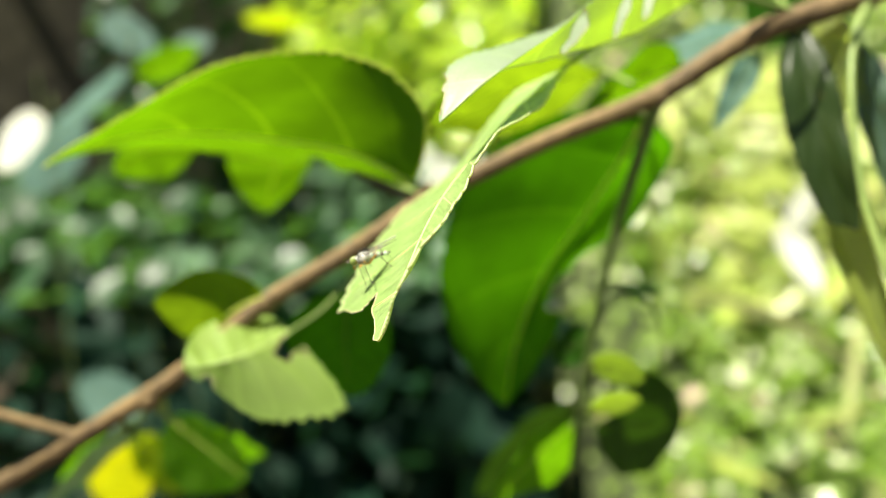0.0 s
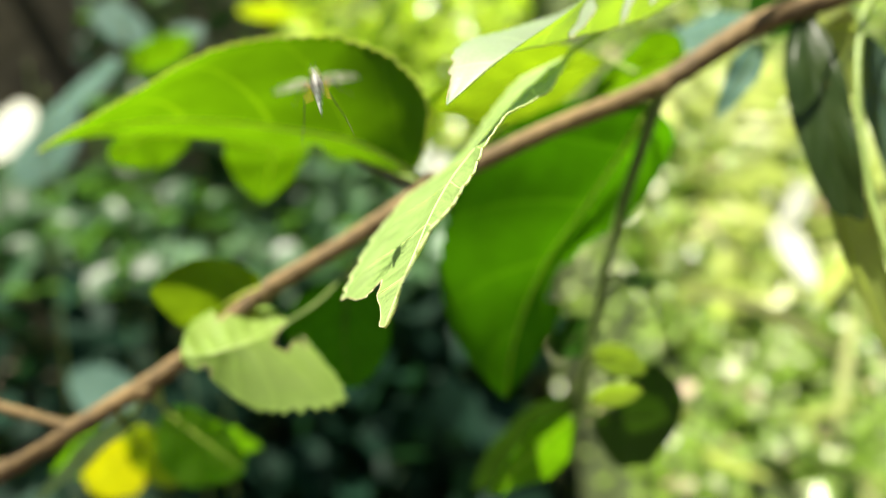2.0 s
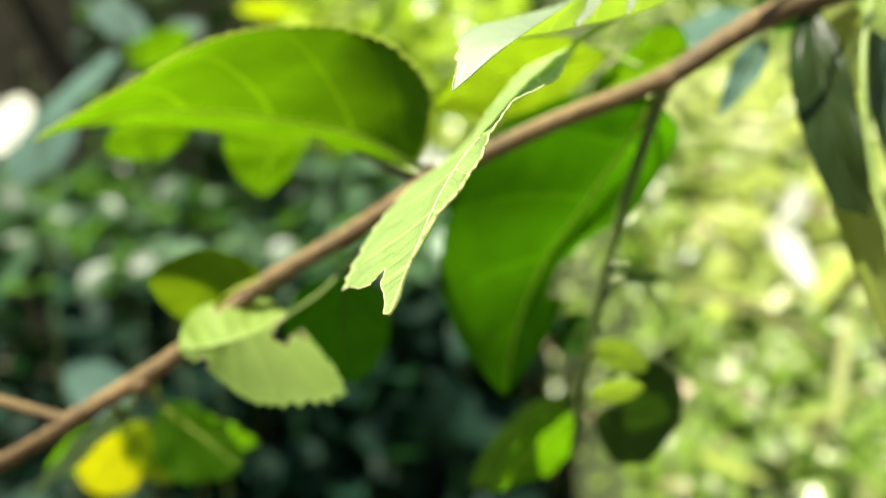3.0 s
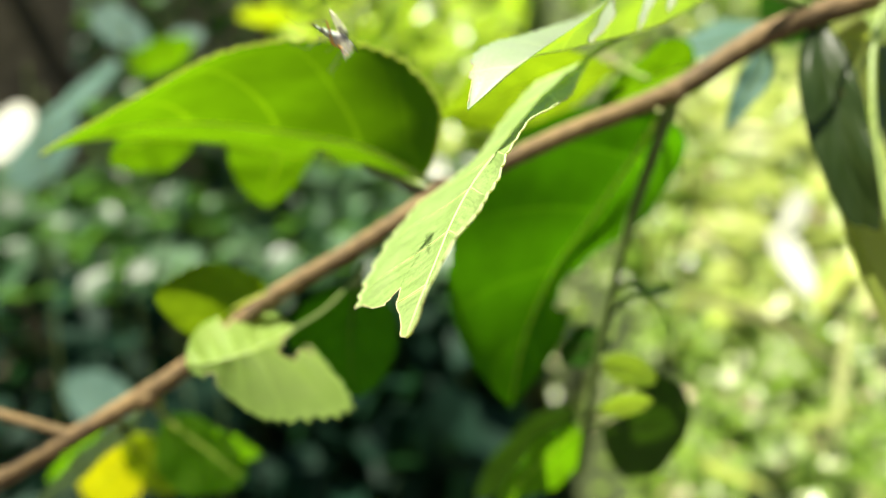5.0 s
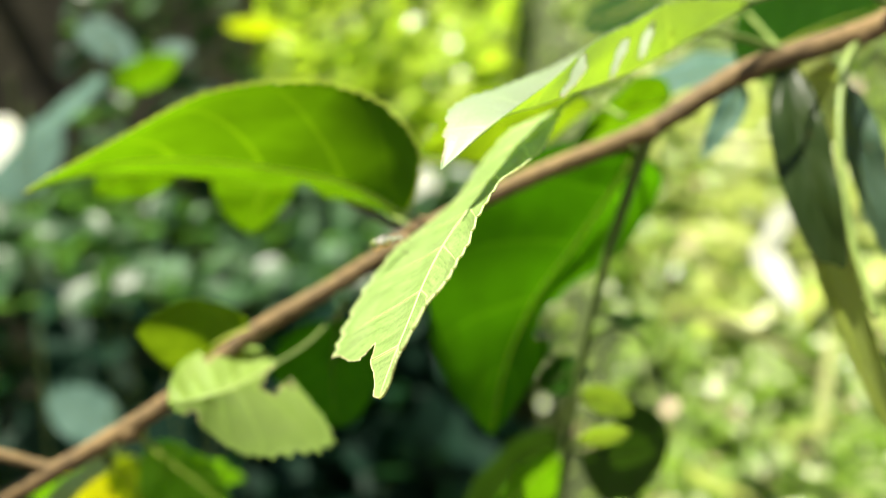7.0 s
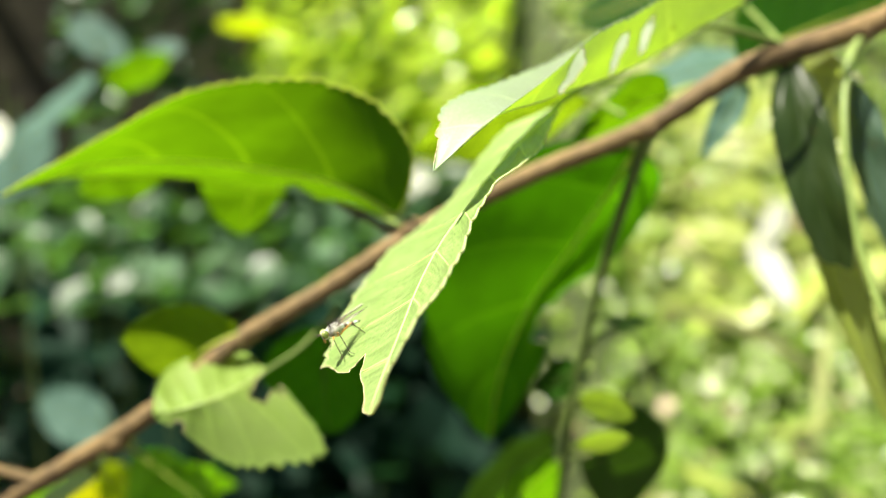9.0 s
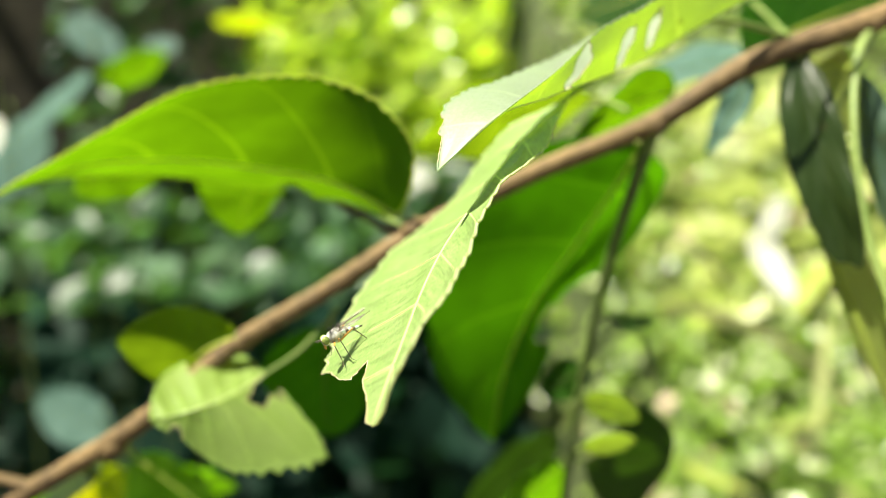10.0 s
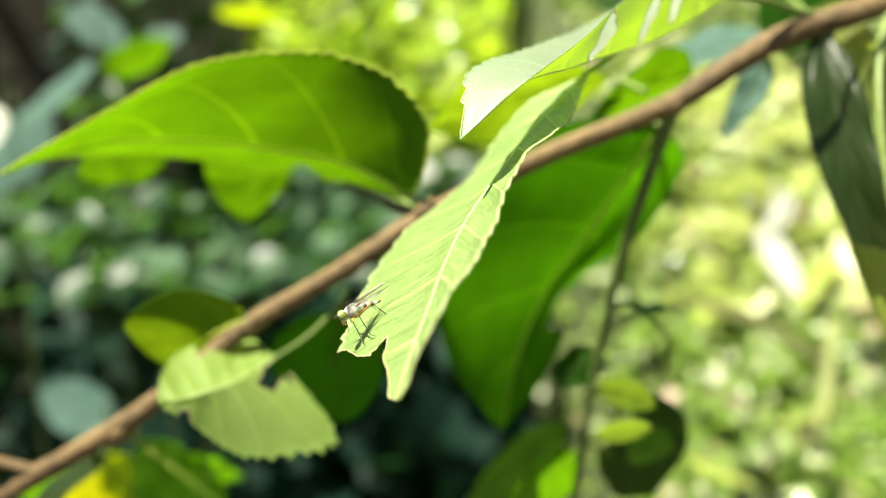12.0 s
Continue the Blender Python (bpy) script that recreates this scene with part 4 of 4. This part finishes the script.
def hanging_twigs():
    thing = new("twig")
    tagged(thing, "thin green twig hanging from the branch", "twig", "twigs on the branch")
    part("stem", *rod([(0.0984, 0.0778, 1.0257), (0.0942, 0.0749, 1.0215), (0.0902, 0.0705, 1.0153), (0.0870, 0.0642, 1.0049), (0.0860, 0.0583, 0.9917), (0.0864, 0.0528, 0.9801), (0.0884, 0.0460, 0.9673)],
                      [0.0013, 0.0011, 0.0009, 0.0008, 0.0008, 0.0008, 0.0008], 10, 60, 0.06), STALK, thing)
    part("side_stem", *rod([(0.0900, 0.0700, 1.0130), (0.0874, 0.0691, 1.0089), (0.0860, 0.0693, 1.0048)], [0.0006, 0.0005, 0.0004], 8, 20), STALK, thing)
    thing = new("twig")
    tagged(thing, "thin brownish green twig hanging under the branch", "twig", "twigs on the branch")
    part("stem", *rod([(0.0492, 0.0757, 1.0015), (0.0476, 0.0770, 0.9933), (0.0448, 0.0793, 0.9801), (0.0423, 0.0808, 0.9676), (0.0402, 0.0811, 0.9548), (0.0385, 0.0817, 0.9429), (0.0371, 0.0818, 0.9293), (0.0351, 0.0816, 0.9041)],
                      [0.0018, 0.0015, 0.0013, 0.0012, 0.0011, 0.0010, 0.0010, 0.0010], 10, 80, 0.08), STALK_DARK, thing)


hanging_twigs()
leaf((0.0424, 0.0899, 0.9142), (0.0550, 0.0916, 0.9126), (0.0683, 0.0938, 0.9133), (0.0548, 0.0833, 0.9315), (0.0598, 0.1049, 0.8887), 0.55, 0.5, LEAF_DARK, VEIN_DARK,
     "round deep green leaf on the hanging twig", stalk=[(0.0368, 0.0807, 0.9193)], bites=[(0.1, 0.55, 0.22, 0.4)], shape=0.9, blunt=0.5, seed=25)
leaf((0.0387, 0.0838, 0.9435), (0.0362, 0.0887, 0.9377), (0.0303, 0.0917, 0.9325), (0.0338, 0.0952, 0.9391), (0.0376, 0.0877, 0.9327), 0.5, 0.5, LEAF_DARK, VEIN_DARK,
     "small dark leaf on the hanging twig", stalk=[(0.0386, 0.0818, 0.9436), (0.0387, 0.0828, 0.9435)], seed=26, shape=0.9, blunt=0.55)
leaf((0.0449, 0.0825, 0.9565), (0.0529, 0.0889, 0.9529), (0.0626, 0.0958, 0.9517), (0.0546, 0.0940, 0.9528), (0.0512, 0.0856, 0.9520), 0.5, 0.5, LEAF_DARK, VEIN_DARK,
     "small dark leaf on the hanging twig", stalk=[(0.0405, 0.0813, 0.9558), (0.0425, 0.0815, 0.9565)], seed=27)
leaf((0.0345, 0.0823, 0.9169), (0.0251, 0.0805, 0.9088), (0.0123, 0.0780, 0.8966), (0.0211, 0.0740, 0.9164), (0.0325, 0.0901, 0.8962), 0.5, 0.5, LEAF_LIGHT, VEIN,
     "light green leaf on the hanging twig", stalk=[(0.0366, 0.0798, 0.9198), (0.0355, 0.0816, 0.9184)], seed=28)
leaf((0.0364, 0.0722, 0.9271), (0.0421, 0.0687, 0.9302), (0.0476, 0.0670, 0.9316), (0.0405, 0.0637, 0.9352), (0.0435, 0.0719, 0.9257), 0.5, 0.5, LEAF_LIME, VEIN,
     "small light green leaf on the hanging twig", stalk=[(0.0369, 0.0801, 0.9212)], seed=31, shape=0.9, blunt=0.6, quilt=0.0, ripple=0.0001)
leaf((0.0368, 0.0746, 0.9384), (0.0428, 0.0705, 0.9386), (0.0484, 0.0680, 0.9364), (0.0419, 0.0655, 0.9440), (0.0434, 0.0753, 0.9324), 0.5, 0.5, LEAF_LIME, VEIN,
     "small light green leaf on the hanging twig", stalk=[(0.0377, 0.0806, 0.9329)], seed=32, shape=0.9, blunt=0.6, quilt=0.0, ripple=0.0001)


leaf((0.04924, 0.15, 0.89031), (0.03263, 0.15, 0.87401), (0.01342, 0.15, 0.85239), (0.02421, 0.143, 0.8824), (0.04071, 0.158, 0.86226), 0.5, 0.5, LEAF_DARK, VEIN_DARK,
     "dull bluish green leaf in shade below the twig", shape=0.85, blunt=0.6, stalk=[(0.0371, 0.0818, 0.9293), (0.05, 0.11, 0.935)], seed=61)
leaf((0.19198, 0.42, 0.91865), (0.22229, 0.42, 0.89642), (0.24941, 0.42, 0.86691), (0.22183, 0.416, 0.89947), (0.22272, 0.424, 0.89333), 0.5, 0.5, LEAF_STRAW, LEAF_STRAW,
     "pale bleached grass blade over the bank", category="grass", group="grass blades over the bank", shape=0.9, blunt=0.35, tooth=0.0, quilt=0.0, ripple=0.0, veins=2, rib=0.0005, stalk=[(0.21873, 0.54, 0.7074)], seed=70, name="grass_blade", rows=40, cols=4)
leaf((0.23941, 0.42, 0.87834), (0.25915, 0.42, 0.9009), (0.27839, 0.42, 0.92436), (0.25888, 0.416, 0.90479), (0.25939, 0.424, 0.89694), 0.5, 0.5, LEAF_STRAW, LEAF_STRAW,
     "pale bleached grass blade over the bank", category="grass", group="grass blades over the bank", shape=0.9, blunt=0.35, tooth=0.0, quilt=0.0, ripple=0.0, veins=2, rib=0.0005, stalk=[(0.28101, 0.54, 0.65081)], seed=71, name="grass_blade", rows=40, cols=4)
leaf((0.19232, 0.42, 0.85768), (0.26344, 0.42, 0.83903), (0.32678, 0.42, 0.80087), (0.2637, 0.416, 0.8445), (0.26314, 0.424, 0.83347), 0.5, 0.5, LEAF_STRAW, LEAF_STRAW,
     "pale bleached grass blade over the bank", category="grass", group="grass blades over the bank", shape=0.9, blunt=0.35, tooth=0.0, quilt=0.0, ripple=0.0, veins=2, rib=0.0005, stalk=[(0.21867, 0.54, 0.62176)], seed=72, name="grass_blade", rows=40, cols=4)


def tendril():
    thing = new("tendril")
    tagged(thing, "thin pale green curling shoot on the hanging twig", "shoot", "twigs on the branch")
    part("shoot", *rod([(0.0389, 0.0811, 0.9405), (0.0404, 0.0817, 0.9479), (0.0450, 0.0817, 0.9528), (0.0515, 0.0817, 0.9525), (0.0555, 0.0814, 0.9465), (0.0567, 0.0802, 0.9362)],
                       [0.0008, 0.0007, 0.0006, 0.0005, 0.0004, 0.0003], 8, 50), STALK, thing)


tendril()


# ---- the fly ----
EYE = solid_material("fly eye", (0.10, 0.14, 0.03), (0.35, 0.42, 0.10), rough=0.2, scale=3000, relief=0.3, distance=0.00003)
SHELL = solid_material("fly thorax", (0.12, 0.12, 0.09), (0.86, 0.85, 0.78), rough=0.35, scale=1500, relief=0.4, distance=0.00003)
GREEN_SHELL = solid_material("green fly shell", (0.22, 0.34, 0.24), (0.74, 0.80, 0.70), rough=0.25, scale=2500, relief=0.3, distance=0.00003, metal=0.1)
AMBER = solid_material("amber fly belly", (0.45, 0.20, 0.03), (0.60, 0.32, 0.06), rough=0.35, scale=2500, relief=0.2, distance=0.00003)
LEG = solid_material("fly leg", (0.03, 0.022, 0.015), (0.10, 0.07, 0.04), rough=0.45, scale=3000, relief=0.2, distance=0.00002)
BRISTLE = solid_material("fly bristle", (0.012, 0.01, 0.008), (0.03, 0.025, 0.02), rough=0.5, scale=3000)


def wing_material():
    m, ns, ln = nodes_of("fly wing")
    film = node(ns, "ShaderNodeBsdfPrincipled", Roughness=0.18)
    film.inputs["Base Color"].default_value = (0.55, 0.52, 0.44, 1)
    film.inputs["Specular IOR Level"].default_value = 0.5
    clear = ns.new("ShaderNodeBsdfTransparent")
    grain = node(ns, "ShaderNodeTexNoise", Scale=900.0, Detail=2.0)
    tc = ns.new("ShaderNodeTexCoord")
    ln.new(tc.outputs["Object"], grain.inputs["Vector"])
    shade = ramp(ns, [(0.3, (0.12, 0.12, 0.12)), (0.7, (0.36, 0.36, 0.36))])
    ln.new(grain.outputs["Fac"], shade.inputs["Fac"])
    both = ns.new("ShaderNodeMixShader")
    ln.new(shade.outputs["Color"], both.inputs[0])
    ln.new(clear.outputs[0], both.inputs[1])
    ln.new(film.outputs[0], both.inputs[2])
    out = ns.new("ShaderNodeOutputMaterial")
    ln.new(both.outputs[0], out.inputs["Surface"])
    return m


WING = wing_material()
MM = 0.00114


def egg(centre, half, rings=12, sides=18, taper=0.0, rough=0.0):
    """A rounded body along x."""
    verts, faces = [], []
    for i in range(rings + 1):
        a = math.pi * i / rings
        for k in range(sides):
            b = 2 * math.pi * k / sides
            x = -math.cos(a)
            r = math.sin(a) * (1 + taper * x)
            p = Vector((x * half[0], r * math.cos(b) * half[1], r * math.sin(b) * half[2]))
            if rough:
                p *= 1 + rough * noise.noise(p * 3000)
            verts.append((p + Vector(centre)) * MM)
    for i in range(rings):
        for k in range(sides):
            n = (k + 1) % sides
            faces.append((i * sides + k, i * sides + n, (i + 1) * sides + n, (i + 1) * sides + k))
    return verts, faces


def mm_rod(points, radii, sides=6, steps=14):
    return rod([Vector(p) * MM for p in points], [r * MM for r in radii], sides, steps)


def bristles(spots, size, radius):
    out = []
    for p, d in spots:
        p, d = Vector(p), Vector(d).normalized()
        out.append(mm_rod([p, p + d * size * 0.5, p + d * size + Vector((-0.15, 0, 0.02))], [radius, radius * 0.7, radius * 0.2], 4, 4))
    return joined(out)


def fly():
    """A long-legged fly: x is ahead, z up; its feet are 2.0 mm below its middle."""
    thing = new("fly")
    tagged(thing, "small metallic long-legged fly with clear wings and amber belly", "fly")
    part("thorax", *egg((0.25, 0, 0.1), (1.05, 0.72, 0.82), rough=0.10), SHELL, thing, "silvery green metallic thorax")
    part("belly", *egg((0.0, 0, -0.42), (0.7, 0.50, 0.40)), AMBER, thing, "amber belly")
    rings = []
    for k in range(6):
        x = -0.75 - 0.42 * k
        r = (0.50 if k % 2 == 0 else 0.47) - 0.070 * k
        rings.append(egg((x, 0, 0.02 - 0.05 * k), (0.32, r, r * 1.02), 8, 14))
    for k, ring in enumerate(rings):
        part("abdomen_segment", *ring, GREEN_SHELL if k % 2 == 0 else LEG, thing)
    head = part("head", *egg((1.45, 0, 0.05), (0.48, 0.62, 0.62)), SHELL, thing)
    for y in (0.36, -0.36):
        part("eye", *egg((1.50, y, 0.16), (0.44, 0.36, 0.52), 12, 16), EYE, head, "large greenish faceted eye")
        part("antenna", *mm_rod([(1.85, y * 0.4, 0.2), (2.15, y * 0.6, 0.32), (2.55, y * 0.9, 0.30)], [0.09, 0.06, 0.02]), LEG, head)
    part("mouthpart", *mm_rod([(1.65, 0, -0.35), (1.75, 0, -0.7), (1.7, 0, -0.95)], [0.16, 0.14, 0.08]), AMBER, head)
    spots = []
    rng = random.Random(4)
    for _ in range(44):
        x, y = rng.uniform(-0.6, 0.9), rng.uniform(-0.6, 0.6)
        spots.append(((x, y, 0.1 + 0.76 * math.sqrt(max(0, 1 - y * y / 0.7))), (-0.5, y * 0.6, 1)))
    part("bristles", *bristles(spots, 0.55, 0.025), BRISTLE, thing)
    feet = {"front": ((0.65, 0.35), (1.0, 1.3, -0.5), (0.9, 1.9, -2.4), (1.1, 2.3, -2.9)),
            "middle": ((0.15, 0.4), (0.3, 1.7, 0.2), (0.1, 2.9, -2.1), (-0.2, 3.5, -2.3)),
            "hind": ((-0.4, 0.35), (-1.6, 1.4, 0.5), (-3.1, 2.3, -2.0), (-5.0, 2.9, -2.25))}
    for sgn in (1, -1):
        for hip, knee, ankle, toe in feet.values():
            pts = [(hip[0], hip[1] * sgn, -0.45)] + [(p[0], p[1] * sgn, p[2]) for p in (knee, ankle, toe)]
            leg = part("leg", *mm_rod([pts[0], [(a + b) / 2 for a, b in zip(pts[0], pts[1])], pts[1]], [0.11, 0.11, 0.065]), AMBER, thing)
            part("shin", *mm_rod([pts[1], [(a + b) / 2 for a, b in zip(pts[1], pts[2])], pts[2]], [0.06, 0.05, 0.04]), LEG, leg, "thin dark shin")
            part("foot", *mm_rod([pts[2], [(a + b) / 2 for a, b in zip(pts[2], pts[3])], pts[3]], [0.04, 0.035, 0.03]), LEG, leg, "thin dark foot")
    wings = []
    for sgn in (1, -1):
        verts, faces, n = [], [], 16
        for i in range(n + 1):
            u = i / n
            w = math.sin(math.pi * u**0.62) ** 0.7 if 0 < u < 1 else 0.02
            for k in range(5):
                v = k / 4
                verts.append(Vector((-4.7 * u, sgn * (-0.30 * w + 1.15 * w * v), 0.10 * math.sin(5 * u + 3 * v) * u)) * MM)
        for i in range(n):
            for k in range(4):
                a = i * 5 + k
                faces.append((a, a + 1, a + 6, a + 5))
        wing = part("wing", verts, faces, WING, thing, "clear wing with dark veins")
        lines = []
        for v0, v1, end in ((0.0, 0.05, 0.97), (0.2, 0.25, 0.97), (0.35, 0.5, 0.93), (0.5, 0.85, 0.75)):
            pts = []
            for i in range(8):
                u = 0.03 + (end - 0.03) * i / 7
                w = math.sin(math.pi * u**0.62) ** 0.7
                v = v0 + (v1 - v0) * i / 7
                pts.append((-4.7 * u, sgn * (-0.30 * w + 1.15 * w * v), 0.10 * math.sin(5 * u + 3 * v) * u + 0.01))
            lines.append(mm_rod(pts, [0.04, 0.025], 4, 12))
        part("wing_vein", *joined(lines), LEG, wing)
        wings.append(wing)
    return thing, wings


FLY, WINGS = fly()


def stance(place, ahead, up):
    """The pose of the fly at a place, heading ahead with its back towards up."""
    x = Vector(ahead).normalized()
    z = (Vector(up) - x * x.dot(Vector(up))).normalized()
    m = Matrix((x, z.cross(x), z)).transposed().to_4x4()
    return Matrix.Translation(place) @ m


def motions():
    rest, rest_up = (-0.90, -0.08, -0.30), (-0.34, -0.10, 0.93)
    first, third = (-0.0108, 0.0097, 0.9796), (-0.0132, 0.0112, 0.9770)
    climb, back = (-0.16, 0.50, 0.80), (-0.10, -0.80, 0.55)
    rows = [
        (0.0, stance(first, rest, rest_up)),
        (1.6, stance(first, rest, rest_up)),
        (1.7, stance((-0.0096, 0.0079, 0.9805), (-0.8, 0.1, 0.25), (-0.3, -0.6, 0.8))),
        (1.8, stance((-0.0120, 0.0027, 0.9849), (-0.12, 0.35, 0.85), (-0.1, -0.85, 0.45))),
        (1.9, stance((-0.0137, 0.0022, 0.9921), climb, back)),
        (2.0, stance((-0.0163, 0.0039, 1.0003), climb, back)),
        (2.1, stance((-0.0193, 0.0057, 1.0087), climb, back)),
        (2.2, stance((-0.0217, 0.0075, 1.0174), climb, back)),
        (2.6, stance((-0.0311, 0.0320, 1.0458), (-0.3, 0.3, 0.7), back)),
        (3.6, stance((-0.0467, 0.0447, 1.0574), (0.2, 0.9, 0.2), (0, -0.5, 0.8))),
        (4.6, stance((-0.0296, 0.0346, 1.0389), (0.7, 0.5, -0.2), (0, -0.5, 0.8))),
        (4.8, stance((-0.0208, 0.0073, 1.0164), (0.6, 0.5, -0.5), (0, -0.6, 0.8))),
        (4.9, stance((-0.0186, 0.0060, 1.0101), (0.6, 0.5, -0.5), (0, -0.6, 0.8))),
        (5.0, stance((-0.0165, 0.0062, 1.0063), (0.6, 0.5, -0.4), (0, -0.6, 0.8))),
        (5.1, stance((-0.0127, 0.0084, 1.0021), (0.5, 0.5, -0.3), (0.1, -0.6, 0.8))),
        (5.2, stance((-0.0108, 0.0118, 0.9989), (0.3, 0.7, -0.2), (0.1, -0.6, 0.8))),
        (5.3, stance((-0.0099, 0.0191, 0.9947), (0.1, 0.8, -0.1), (0.0, -0.5, 0.8))),
        (5.4, stance((-0.0083, 0.0300, 0.9884), (-0.3, 0.8, -0.1), (-0.1, -0.4, 0.9))),
        (5.5, stance((-0.00782, 0.03, 0.98599), (-0.7, 0.5, -0.2), rest_up)),
        (6.2, stance((-0.00733, 0.03, 0.98527), (-0.8, 0.3, -0.25), rest_up)),
        (6.6, stance((-0.00919, 0.03, 0.98484), (-0.8, 0.2, -0.3), rest_up)),
        (7.2, stance((-0.00913, 0.03, 0.98455), (-0.8, 0.1, -0.3), rest_up)),
        (8.0, stance((-0.0112, 0.0277, 0.9774), (-0.7, -0.4, -0.4), rest_up)),
        (8.7, stance(third, (-0.78, -0.40, -0.28), rest_up)),
        (12.0, stance(third, (-0.78, -0.40, -0.28), rest_up)),
    ]
    walk(FLY, rows)
    for wing, sgn in zip(WINGS, (1, -1)):
        hinge = (0.0003, 0.0004 * sgn, 0.0006)

        def held(open_degrees, lift, raised=0):
            return pose(*hinge, lift * sgn, raised, -open_degrees * sgn)

        walk(wing, [(0.0, held(5, 0, 9)), (1.6, held(5, 0, 9)), (1.7, held(60, 15)), (1.8, held(85, -20)), (1.9, held(88, 25)), (2.0, held(86, 5)),
                    (2.1, held(86, -20)), (2.6, held(86, 10)), (4.8, held(86, 10)), (5.0, held(80, 35)), (5.1, held(84, 20)), (5.2, held(86, 10)),
                    (5.3, held(84, 30)), (5.4, held(60, 10)), (5.5, held(25, 0)), (5.7, held(5, 0, 9)), (12.0, held(5, 0, 9))])


motions()
